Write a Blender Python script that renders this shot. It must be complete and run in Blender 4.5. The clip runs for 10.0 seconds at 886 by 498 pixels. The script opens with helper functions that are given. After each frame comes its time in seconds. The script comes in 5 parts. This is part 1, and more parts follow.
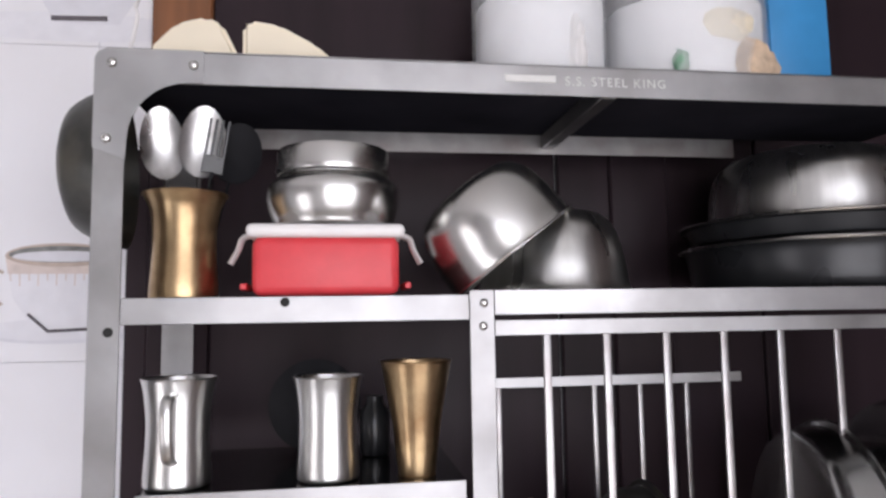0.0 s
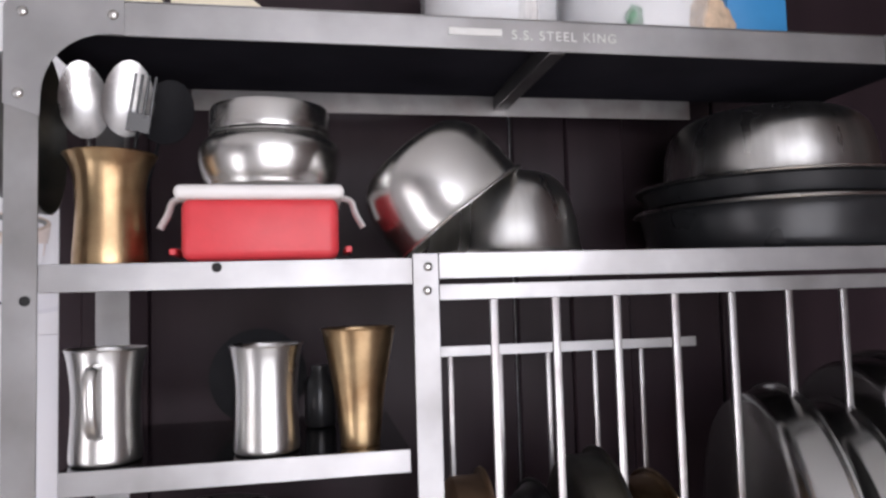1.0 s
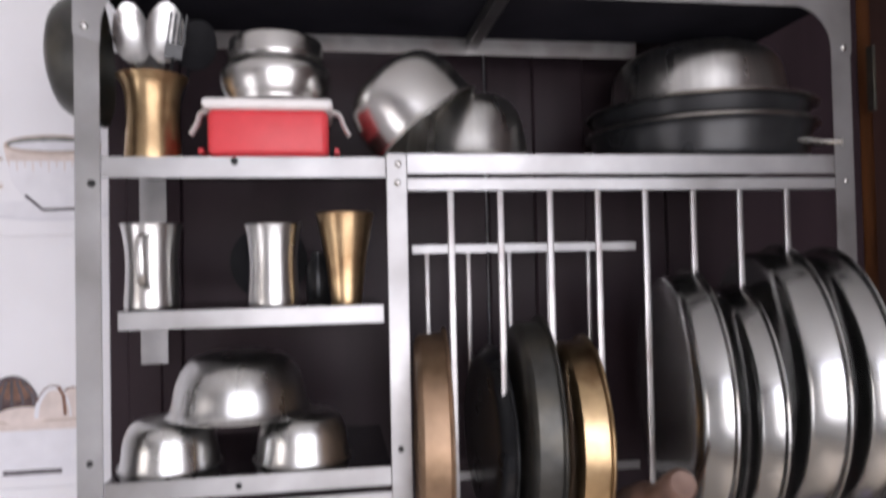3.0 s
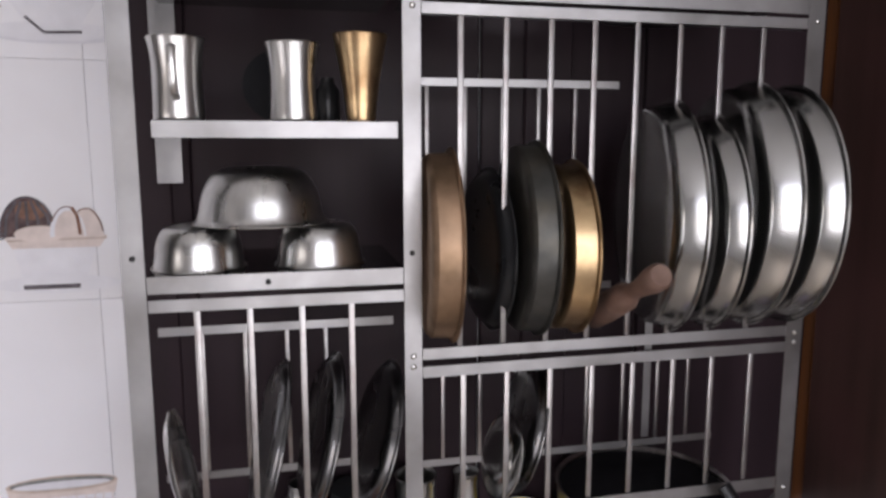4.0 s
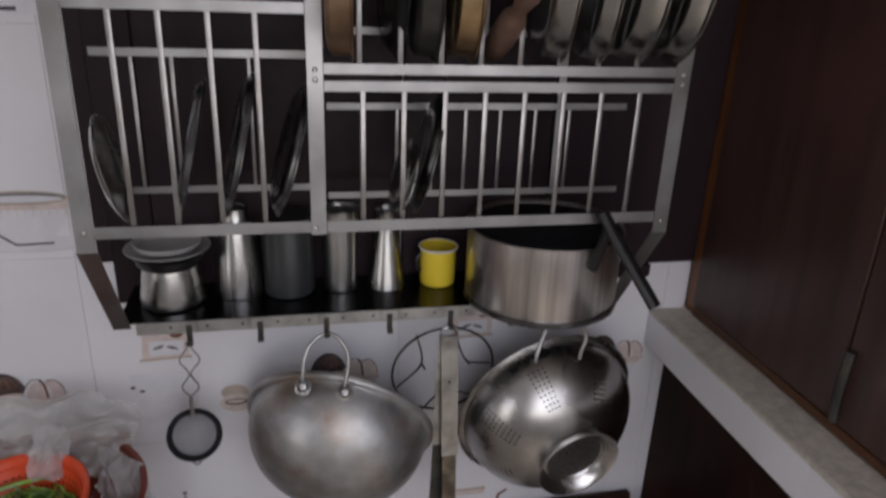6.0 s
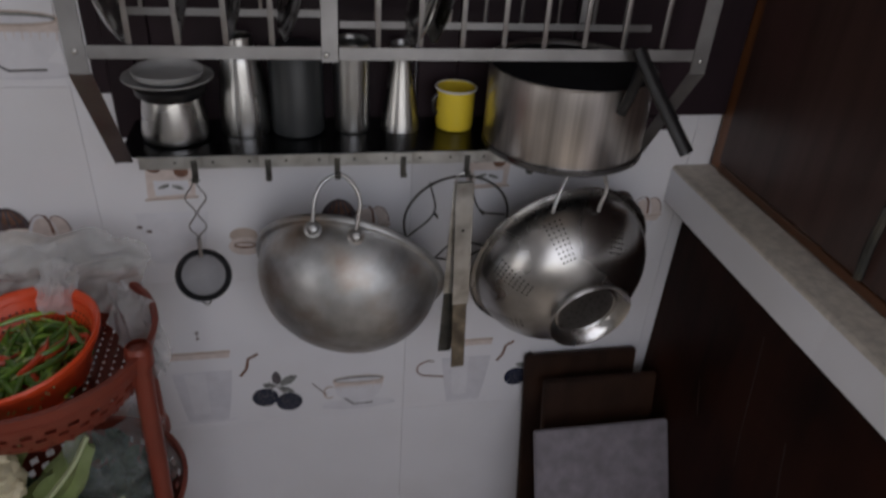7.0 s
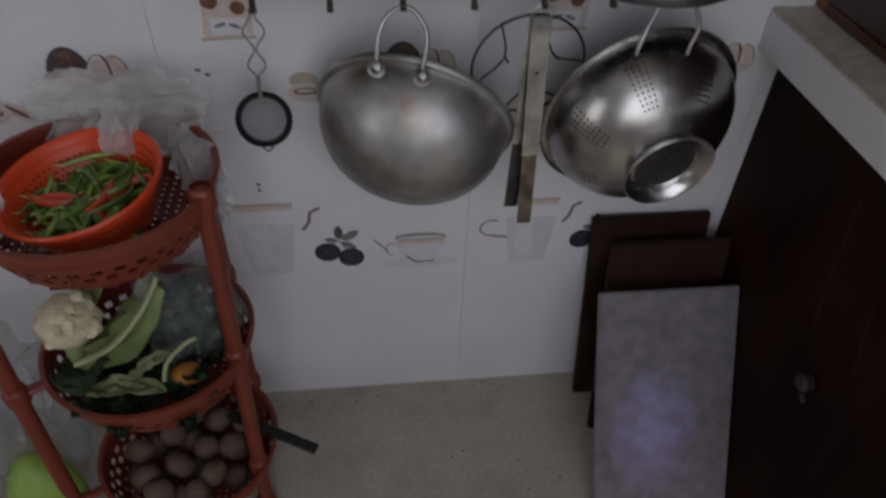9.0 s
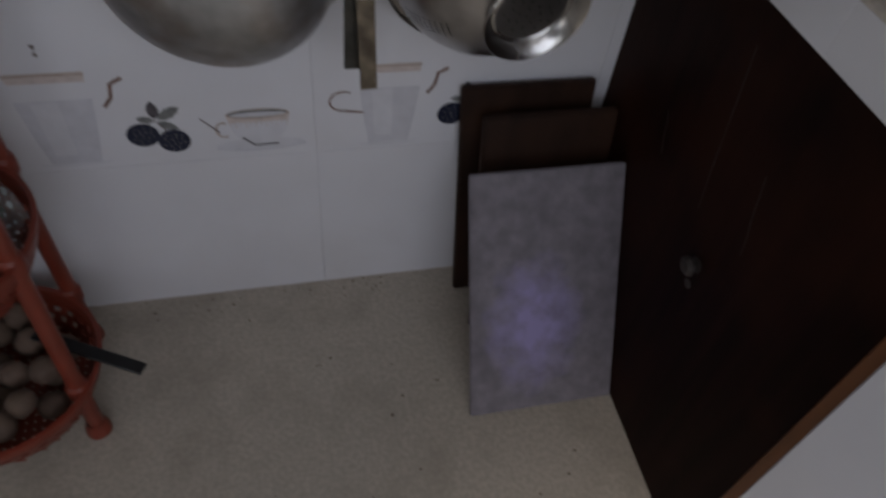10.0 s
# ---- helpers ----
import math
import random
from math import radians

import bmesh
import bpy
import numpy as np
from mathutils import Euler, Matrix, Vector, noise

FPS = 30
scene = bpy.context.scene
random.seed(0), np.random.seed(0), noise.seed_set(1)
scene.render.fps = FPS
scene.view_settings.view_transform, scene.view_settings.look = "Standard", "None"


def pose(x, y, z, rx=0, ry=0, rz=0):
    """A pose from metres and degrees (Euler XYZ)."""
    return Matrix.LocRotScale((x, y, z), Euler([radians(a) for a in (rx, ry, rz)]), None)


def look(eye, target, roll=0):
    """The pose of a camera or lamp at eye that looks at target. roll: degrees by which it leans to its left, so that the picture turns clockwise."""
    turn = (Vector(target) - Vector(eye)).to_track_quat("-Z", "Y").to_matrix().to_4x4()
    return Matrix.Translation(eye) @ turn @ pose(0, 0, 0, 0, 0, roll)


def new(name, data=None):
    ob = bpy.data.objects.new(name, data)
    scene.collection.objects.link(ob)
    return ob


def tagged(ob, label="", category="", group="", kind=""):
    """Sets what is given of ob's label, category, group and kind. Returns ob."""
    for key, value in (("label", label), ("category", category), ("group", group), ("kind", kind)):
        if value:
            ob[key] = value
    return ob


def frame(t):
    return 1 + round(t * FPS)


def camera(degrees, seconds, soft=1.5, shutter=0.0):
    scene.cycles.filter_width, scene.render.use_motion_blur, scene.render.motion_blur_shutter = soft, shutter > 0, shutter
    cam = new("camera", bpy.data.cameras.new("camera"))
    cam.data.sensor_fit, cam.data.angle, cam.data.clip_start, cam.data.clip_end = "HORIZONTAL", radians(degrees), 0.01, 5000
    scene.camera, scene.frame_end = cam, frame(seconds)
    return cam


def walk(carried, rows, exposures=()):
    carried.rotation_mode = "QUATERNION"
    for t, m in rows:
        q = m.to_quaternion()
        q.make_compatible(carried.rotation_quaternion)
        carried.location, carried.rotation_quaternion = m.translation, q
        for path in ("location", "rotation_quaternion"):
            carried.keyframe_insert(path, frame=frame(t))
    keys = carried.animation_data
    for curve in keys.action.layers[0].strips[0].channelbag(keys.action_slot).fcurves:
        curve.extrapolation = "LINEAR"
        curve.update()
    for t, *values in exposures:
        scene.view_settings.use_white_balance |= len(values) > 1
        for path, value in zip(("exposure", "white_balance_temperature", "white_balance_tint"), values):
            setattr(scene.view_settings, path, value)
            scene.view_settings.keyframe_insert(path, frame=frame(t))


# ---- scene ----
cam = camera(64.4, 10.0, soft=2.7, shutter=0.4)
PATH = [
    (0, (0.199, -0.637, 2.137), (0.489, 1.333, 2.332), -0.9),
    (0.5, (0.219, -0.614, 2.129), (0.51, 1.355, 2.314), -2.1),
    (1, (0.229, -0.614, 2.126), (0.597, 1.348, 2.252), -1.6),
    (1.5, (0.242, -0.636, 2.123), (0.593, 1.327, 2.273), -2.0),
    (2, (0.255, -0.658, 2.091), (0.601, 1.306, 2.244), -1.7),
    (2.5, (0.263, -0.721, 2.056), (0.696, 1.223, 2.239), -2.6),
    (2.75, (0.257, -0.766, 2.05), (0.634, 1.195, 2.164), -1.45),
    (3, (0.258, -0.792, 2.034), (0.561, 1.184, 2.082), -1.2),
    (3.2, (0.272, -0.773, 2.017), (0.624, 1.192, 1.892), -1.2),
    (4.3, (0.151, -0.901, 1.952), (0.662, 1.005, 1.625), 2.0),
    (4.5, (0.153, -0.923, 1.946), (0.724, 0.956, 1.57), 3.7),
    (5, (0.202, -0.985, 1.915), (0.716, 0.884, 1.422), 3.3),
    (5.5, (0.273, -1.009, 1.866), (0.732, 0.837, 1.247), 2.1),
    (5.7, (0.286, -1.015, 1.854), (0.715, 0.825, 1.198), 2.1),
    (6.8, (0.305, -0.993, 1.754), (0.679, 0.705, 0.767), 3.4),
    (7, (0.292, -0.98, 1.761), (0.656, 0.677, 0.702), 4.0),
    (7.5, (0.287, -0.963, 1.714), (0.599, 0.584, 0.486), 3.8),
    (8, (0.293, -0.956, 1.678), (0.581, 0.537, 0.379), 3.4),
    (8.5, (0.254, -0.974, 1.706), (0.431, 0.573, 0.451), 2.3),
    (9, (0.275, -0.963, 1.676), (0.47, 0.515, 0.343), 2.2),
    (9.5, (0.342, -0.903, 1.594), (0.642, 0.48, 0.181), 4.5),
    (10, (0.437, -0.841, 1.494), (0.841, 0.398, -0.023), 7.8),
]
EXPOSE = [(0.0, 1.12, 6600, 21), (2.0, 1.22, 6600, 22), (2.5, 1.24, 6600, 22), (3.2, 1.00, 6700, 22), (4.5, 0.62, 6800, 21), (5.5, 0.24, 6850, 20), (7.0, -0.42, 6850, 17), (8.5, -0.48, 6800, 16), (10.0, -0.64, 6600, 15)]
walk(cam, [(t, look(eye, target, roll)) for t, eye, target, roll in PATH], EXPOSE)

# ---- light ----
world = bpy.data.worlds.new("world")
scene.world = world
world.use_nodes = True
wn = world.node_tree.nodes
sky = wn.new("ShaderNodeTexSky")
sky.sky_type, sky.sun_disc = "NISHITA", False
sky.sun_elevation, sky.sun_rotation = radians(48), radians(215)
world.node_tree.links.new(sky.outputs["Color"], wn["Background"].inputs["Color"])
wn["Background"].inputs["Strength"].default_value = 0.12

sun = new("sun", bpy.data.lights.new("sun", "SUN"))
sun.data.energy, sun.data.angle, sun.data.color = 1.6, radians(12), (1.0, 0.95, 0.88)
sun.matrix_world = look((0, 0, 0), (0.27, 0.5, -0.66))

# daylight entering through the window behind the camera and a side window
WIN_A = (-0.35, 1.87, 0.95, 2.86)   # x0, x1, z0, z1 in the rear wall
WIN_B = (-2.15, -1.15, 0.50, 2.10)   # y0, y1, z0, z1 in the west wall
REAR = -2.4
win_light = new("window_daylight", bpy.data.lights.new("window_daylight", "AREA"))
win_light.data.shape, win_light.data.size, win_light.data.size_y = "RECTANGLE", 2.14, 1.84
win_light.data.energy, win_light.data.color = 25, (0.93, 0.97, 1.0)
win_light.matrix_world = look((0.76, REAR - 0.03, 1.905), (0.6, 0.3, 1.75))
side_light = new("side_window_daylight", bpy.data.lights.new("side_window_daylight", "AREA"))
side_light.data.shape, side_light.data.size, side_light.data.size_y = "RECTANGLE", 0.94, 1.54
side_light.data.energy, side_light.data.color = 6.5, (0.96, 0.98, 1.0)
side_light.matrix_world = look((-1.99, -1.65, 1.30), (1.1, -0.5, 0.7))


# ---- materials ----
def mat(name, color, rough=0.5, metal=0.0, vary=0.12, scale=20.0, bump=0.0, bump_scale=120.0, stain=None, stain_amt=0.5,
        stain_scale=6.0, stretch=None, rough_vary=0.1, spec=0.5):
    m = bpy.data.materials.new(name)
    m.use_nodes = True
    nt = m.node_tree
    n, l = nt.nodes, nt.links
    b = n["Principled BSDF"]
    b.inputs["Metallic"].default_value = metal
    b.inputs["Specular IOR Level"].default_value = spec
    tc = n.new("ShaderNodeTexCoord")
    mp = n.new("ShaderNodeMapping")
    l.new(tc.outputs["Object"], mp.inputs["Vector"])
    if stretch:
        mp.inputs["Scale"].default_value = stretch
    nz = n.new("ShaderNodeTexNoise")
    nz.inputs["Scale"].default_value, nz.inputs["Detail"].default_value = scale, 5
    l.new(mp.outputs["Vector"], nz.inputs["Vector"])
    r = n.new("ShaderNodeValToRGB")
    r.color_ramp.elements[0].position, r.color_ramp.elements[1].position = 0.3, 0.7
    c = Vector(color)
    r.color_ramp.elements[0].color = (*(c * (1 - vary)), 1)
    r.color_ramp.elements[1].color = (*[min(1, v * (1 + vary)) for v in c], 1)
    l.new(nz.outputs["Fac"], r.inputs["Fac"])
    out = r.outputs["Color"]
    oi = n.new("ShaderNodeObjectInfo")
    if stain:
        sz = n.new("ShaderNodeTexNoise")
        sz.inputs["Scale"].default_value, sz.inputs["Detail"].default_value = stain_scale, 6
        sz.noise_dimensions = "4D"
        l.new(tc.outputs["Object"], sz.inputs["Vector"])
        ml = n.new("ShaderNodeMath")
        ml.operation = "MULTIPLY"
        ml.inputs[1].default_value = 17
        l.new(oi.outputs["Random"], ml.inputs[0])
        l.new(ml.outputs[0], sz.inputs["W"])
        sr = n.new("ShaderNodeValToRGB")
        sr.color_ramp.elements[0].position, sr.color_ramp.elements[1].position = 0.47, 0.68
        sr.color_ramp.elements[1].color = (stain_amt, stain_amt, stain_amt, 1)
        l.new(sz.outputs["Fac"], sr.inputs["Fac"])
        mx = n.new("ShaderNodeMix")
        mx.data_type = "RGBA"
        l.new(sr.outputs["Color"], mx.inputs["Factor"])
        l.new(out, mx.inputs["A"])
        mx.inputs["B"].default_value = (*stain, 1)
        out = mx.outputs["Result"]
    l.new(out, b.inputs["Base Color"])
    rr = n.new("ShaderNodeMapRange")
    rr.inputs["To Min"].default_value, rr.inputs["To Max"].default_value = max(0.02, rough - rough_vary), min(1, rough + rough_vary)
    nz2 = n.new("ShaderNodeTexNoise")
    nz2.inputs["Scale"].default_value, nz2.inputs["Detail"].default_value = scale * 0.35, 4
    l.new(mp.outputs["Vector"], nz2.inputs["Vector"])
    l.new(nz2.outputs["Fac"], rr.inputs["Value"])
    l.new(rr.outputs["Result"], b.inputs["Roughness"])
    if bump:
        bz = n.new("ShaderNodeTexNoise")
        bz.inputs["Scale"].default_value, bz.inputs["Detail"].default_value = bump_scale, 4
        l.new(mp.outputs["Vector"], bz.inputs["Vector"])
        bp = n.new("ShaderNodeBump")
        bp.inputs["Strength"].default_value, bp.inputs["Distance"].default_value = bump, 0.002
        l.new(bz.outputs["Fac"], bp.inputs["Height"])
        l.new(bp.outputs["Normal"], b.inputs["Normal"])
    return m


def clear_mat(name, color, alpha, rough, metal=0.0):
    """Thin film of plastic: part see-through."""
    m = mat(name, color, rough, 0.0, 0.1, 30, 0.6, 40)
    b = m.node_tree.nodes["Principled BSDF"]
    b.inputs["Alpha"].default_value = alpha
    return m


M = {}
M["rack"] = mat("rack_steel", (0.335, 0.332, 0.335), 0.41, 1.0, 0.14, 16, 0.45, 11, (0.17, 0.16, 0.155), 0.62, 7, None, 0.18)
# rack steel for shelf tops, darkened in colour for the dark back they reflect
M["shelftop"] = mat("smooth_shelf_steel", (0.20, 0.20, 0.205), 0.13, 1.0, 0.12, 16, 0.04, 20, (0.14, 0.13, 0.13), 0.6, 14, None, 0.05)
M["bar"] = mat("bar_steel", (0.40, 0.39, 0.385), 0.40, 1.0, 0.12, 30, 0.12, 30, (0.27, 0.22, 0.21), 0.6, 22, None, 0.14)
M["spoonsteel"] = mat("scratched_spoon_steel", (0.52, 0.515, 0.51), 0.30, 1.0, 0.18, 50, 0.10, 60, (0.20, 0.19, 0.185), 0.7, 40)
M["potsteel"] = mat("brushed_pot_steel", (0.64, 0.61, 0.59), 0.32, 1.0, 0.26, 34, 0.06, 30, (0.46, 0.42, 0.39), 0.4, 9, (2.5, 2.5, 0.05), 0.08)
# plate steel with the dark reflections of the lower rack put into its colour
M["dullplate"] = mat("shaded_plate_steel", (0.18, 0.18, 0.185), 0.27, 1.0, 0.12, 20, 0.06, 20, (0.20, 0.20, 0.20), 0.4, 14)
M["hookrail"] = mat("stained_rail_steel", (0.55, 0.56, 0.55), 0.36, 1.0, 0.18, 20, 0.3, 20, (0.20, 0.18, 0.16), 0.6, 22)
M["steel"] = mat("polished_steel", (0.60, 0.595, 0.58), 0.27, 1.0, 0.06, 12, 0.05, 14, (0.42, 0.40, 0.37), 0.3, 14, None, 0.06)
M["plate"] = mat("brushed_plate_steel", (0.48, 0.485, 0.48), 0.23, 1.0, 0.06, 14, 0.05, 14, (0.44, 0.43, 0.41), 0.3, 12, None, 0.07)
M["satin"] = mat("satin_steel", (0.54, 0.54, 0.53), 0.29, 1.0, 0.12, 30, 0.02, 30, (0.36, 0.35, 0.32), 0.4, 14, (3, 3, 0.3), 0.08)
# low shelf steel; its near-black colour holds the dim reflections
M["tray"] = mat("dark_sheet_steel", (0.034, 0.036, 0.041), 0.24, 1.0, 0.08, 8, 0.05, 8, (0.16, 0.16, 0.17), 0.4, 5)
# tray underside: the dark interior it would mirror is put into the base colour
M["tray_top"] = mat("shaded_sheet_steel", (0.030, 0.029, 0.036), 0.05, 0, 0.2, 8, 0.0, 8, (0.016, 0.016, 0.018), 0.4, 5, None, 0.02, 0.0)
M["alu"] = mat("worn_aluminium", (0.49, 0.497, 0.50), 0.46, 1.0, 0.16, 26, 0.18, 34, (0.34, 0.26, 0.20), 0.9, 11, None, 0.14)
M["colander"] = mat("scuffed_colander_steel", (0.50, 0.49, 0.48), 0.27, 1.0, 0.12, 16, 0.10, 16, (0.28, 0.27, 0.26), 0.6, 10, None, 0.1)
M["scorched"] = mat("scorched_steel", (0.23, 0.19, 0.14), 0.55, 0.7, 0.35, 40, 0.2, 60, (0.08, 0.065, 0.05), 0.8, 25)
M["brass"] = mat("brass", (0.52, 0.37, 0.21), 0.33, 1.0, 0.22, 22, 0.16, 34, (0.24, 0.14, 0.07), 0.85, 24)
M["brass_dull"] = mat("tarnished_brass", (0.37, 0.25, 0.165), 0.52, 1.0, 0.25, 25, 0.15, 40, (0.14, 0.09, 0.05), 0.7, 14)
M["bronze"] = mat("blackened_metal", (0.075, 0.075, 0.07), 0.45, 0.8, 0.3, 30, 0.2, 50, (0.16, 0.14, 0.10), 0.5, 16)
M["tile"] = mat("glazed_tile", (0.77, 0.77, 0.805), 0.16, 0, 0.03, 3, 0.03, 8, (0.68, 0.67, 0.68), 0.5, 3, None, 0.07)
M["grout"] = mat("grout", (0.66, 0.66, 0.69), 0.85, 0, 0.1, 60, 0.3, 200)
M["ceilingpaint"] = mat("white_ceiling_paint", (0.85, 0.85, 0.84), 0.85, 0, 0.03, 6, 0.1, 60)
M["plaster"] = mat("painted_plaster", (0.60, 0.60, 0.60), 0.8, 0, 0.06, 6, 0.2, 60, (0.48, 0.46, 0.44), 0.4, 2)
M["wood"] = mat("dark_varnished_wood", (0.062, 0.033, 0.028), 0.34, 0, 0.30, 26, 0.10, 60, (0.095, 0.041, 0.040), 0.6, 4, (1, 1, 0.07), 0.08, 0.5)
# darker copy of the cupboard wood; the lower door's weaker light is in its colour
M["wood_low"] = mat("shaded_varnished_wood", (0.013, 0.0045, 0.0032), 0.5, 0, 0.45, 26, 0.15, 60, (0.034, 0.011, 0.006), 0.7, 4, (1, 1, 0.07), 0.1, 0.07)
# dark wooden board, its colour deepened further for the shade inside the rack
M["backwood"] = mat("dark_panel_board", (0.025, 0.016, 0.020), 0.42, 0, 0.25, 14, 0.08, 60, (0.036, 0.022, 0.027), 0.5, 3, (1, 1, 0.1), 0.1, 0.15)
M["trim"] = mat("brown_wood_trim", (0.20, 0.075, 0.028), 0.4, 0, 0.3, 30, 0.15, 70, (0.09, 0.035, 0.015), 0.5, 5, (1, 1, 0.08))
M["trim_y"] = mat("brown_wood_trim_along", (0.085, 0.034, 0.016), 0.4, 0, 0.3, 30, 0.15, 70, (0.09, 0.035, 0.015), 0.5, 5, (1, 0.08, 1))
M["board"] = mat("oiled_board_wood", (0.024, 0.011, 0.007), 0.6, 0, 0.45, 24, 0.2, 60, (0.055, 0.024, 0.013), 0.7, 6, (1, 1, 0.08), 0.1, 0.25)
M["slab"] = mat("worn_grey_laminate", (0.21, 0.19, 0.215), 0.55, 0, 0.20, 30, 0.25, 90, (0.115, 0.10, 0.115), 0.65, 7)
# one soft-edged violet patch on the laminate, broken up by noise
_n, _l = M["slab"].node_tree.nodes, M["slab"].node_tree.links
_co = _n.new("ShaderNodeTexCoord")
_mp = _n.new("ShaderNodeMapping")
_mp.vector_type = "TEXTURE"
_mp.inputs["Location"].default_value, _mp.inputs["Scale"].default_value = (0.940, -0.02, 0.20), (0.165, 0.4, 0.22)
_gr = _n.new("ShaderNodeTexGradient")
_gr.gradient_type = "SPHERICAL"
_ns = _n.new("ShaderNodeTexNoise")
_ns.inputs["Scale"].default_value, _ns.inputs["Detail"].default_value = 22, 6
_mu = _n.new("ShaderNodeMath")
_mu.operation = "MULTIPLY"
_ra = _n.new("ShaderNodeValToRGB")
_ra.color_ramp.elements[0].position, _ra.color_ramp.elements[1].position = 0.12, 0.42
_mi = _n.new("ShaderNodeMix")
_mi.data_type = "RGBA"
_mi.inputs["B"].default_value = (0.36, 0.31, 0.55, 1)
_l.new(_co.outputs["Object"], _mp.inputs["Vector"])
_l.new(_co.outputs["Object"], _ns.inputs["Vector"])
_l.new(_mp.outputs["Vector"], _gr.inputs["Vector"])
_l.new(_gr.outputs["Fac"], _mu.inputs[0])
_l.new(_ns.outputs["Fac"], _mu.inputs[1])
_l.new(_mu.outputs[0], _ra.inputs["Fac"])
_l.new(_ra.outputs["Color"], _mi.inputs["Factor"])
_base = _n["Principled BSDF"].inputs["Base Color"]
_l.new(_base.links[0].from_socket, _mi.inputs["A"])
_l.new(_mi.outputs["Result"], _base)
M["pin"] = mat("rolling_pin_wood", (0.17, 0.10, 0.075), 0.55, 0, 0.25, 40, 0.2, 80, (0.16, 0.08, 0.05), 0.5, 12)
M["floor"] = mat("speckled_stone_floor", (0.455, 0.405, 0.335), 0.42, 0, 0.14, 90, 0.12, 140, (0.30, 0.26, 0.21), 0.5, 9, None, 0.15)
M["ledge_stone"] = mat("rough_ledge_stone", (0.56, 0.51, 0.45), 0.75, 0, 0.18, 60, 0.6, 90, (0.62, 0.56, 0.48), 0.6, 18)
M["red"] = mat("red_plastic", (0.62, 0.045, 0.055), 0.42, 0, 0.06, 60, 0.08, 200)
M["white"] = mat("white_plastic", (0.74, 0.72, 0.71), 0.4, 0, 0.04, 30, 0.05, 100)
# white glaze greyed in colour to stand for the dimness under the rack
M["oldwhite"] = mat("shaded_white_glaze", (0.38, 0.375, 0.37), 0.3, 0, 0.08, 30, 0.05, 60)
M["cream"] = mat("cream_plastic", (0.78, 0.70, 0.55), 0.38, 0, 0.05, 10, 0.05, 60)
M["blue"] = mat("blue_plastic", (0.04, 0.28, 0.60), 0.4, 0, 0.12, 14, 0.2, 40)
M["black"] = mat("black_plastic", (0.009, 0.009, 0.010), 0.40, 0, 0.2, 40, 0.1, 100)
M["matteblack"] = mat("dull_black_plastic", (0.010, 0.010, 0.012), 0.65, 0, 0.2, 40, 0.1, 100, spec=0.2)
M["nonstick"] = mat("black_nonstick", (0.02, 0.021, 0.023), 0.30, 0.2, 0.2, 40, 0.05, 100)
M["orange"] = mat("orange_plastic", (0.72, 0.072, 0.018), 0.38, 0, 0.08, 20, 0.1, 120)
M["maroon"] = mat("brown_red_plastic", (0.205, 0.036, 0.019), 0.42, 0, 0.12, 12, 0.15, 60, (0.13, 0.028, 0.017), 0.5, 6)
M["yellow"] = mat("yellow_enamel", (0.80, 0.60, 0.05), 0.25, 0, 0.05, 20, 0.03, 50)
M["greyplastic"] = mat("dark_grey_plastic", (0.022, 0.025, 0.027), 0.45, 0, 0.1, 20, 0.05, 80)
M["chilli"] = mat("green_chilli_skin", (0.25, 0.43, 0.06), 0.22, 0, 0.35, 30, 0.05, 60, (0.05, 0.13, 0.02), 0.8, 20)
M["chilli_dark"] = mat("dark_green_chilli_skin", (0.10, 0.21, 0.03), 0.22, 0, 0.35, 30, 0.05, 60, (0.03, 0.07, 0.015), 0.8, 20)
M["chilli_red"] = mat("red_chilli_skin", (0.55, 0.06, 0.02), 0.28, 0, 0.25, 30, 0.05, 60)
M["leaf"] = mat("pale_cabbage_leaf", (0.32, 0.41, 0.15), 0.45, 0, 0.3, 18, 0.4, 40, (0.48, 0.53, 0.31), 0.8, 10)
M["rib"] = mat("pale_leaf_rib", (0.37, 0.42, 0.22), 0.45, 0, 0.15, 30, 0.2, 40)
M["leaf_dark"] = mat("dark_leaf", (0.035, 0.075, 0.03), 0.5, 0, 0.4, 25, 0.3, 60)
M["curd"] = mat("cauliflower_curd", (0.74, 0.66, 0.46), 0.7, 0, 0.12, 60, 0.9, 120, (0.62, 0.52, 0.32), 0.5, 14)
M["potato"] = mat("potato_skin", (0.122, 0.080, 0.059), 0.75, 0, 0.2, 40, 0.4, 90, (0.13, 0.09, 0.06), 0.7, 20)
M["gourd"] = mat("pale_green_gourd", (0.34, 0.50, 0.10), 0.4, 0, 0.2, 14, 0.2, 40, (0.20, 0.35, 0.06), 0.7, 12)
M["veg_orange"] = mat("orange_vegetable", (0.48, 0.19, 0.03), 0.5, 0, 0.2, 20, 0.2, 50)
M["film"] = clear_mat("clear_plastic_film", (0.58, 0.58, 0.57), 0.52, 0.12)
M["film2"] = clear_mat("crumpled_polythene", (0.55, 0.55, 0.56), 0.52, 0.16)
M["film3"] = clear_mat("bluish_polythene", (0.36, 0.40, 0.40), 0.28, 0.14)
M["crumb"] = mat("floor_crumb", (0.17, 0.13, 0.09), 0.8)
M["jar"] = clear_mat("clear_plastic_jar", (0.86, 0.88, 0.90), 0.20, 0.12)
M["food"] = mat("dry_snack_filling", (0.56, 0.42, 0.30), 0.7, 0, 0.4, 50, 0.9, 60, (0.46, 0.32, 0.20), 0.7, 12)
M["packgreen"] = mat("green_packet_film", (0.16, 0.34, 0.22), 0.3, 0, 0.3, 40, 0.3, 40)
M["packtan"] = mat("tan_packet_film", (0.62, 0.45, 0.32), 0.3, 0, 0.25, 40, 0.4, 40)
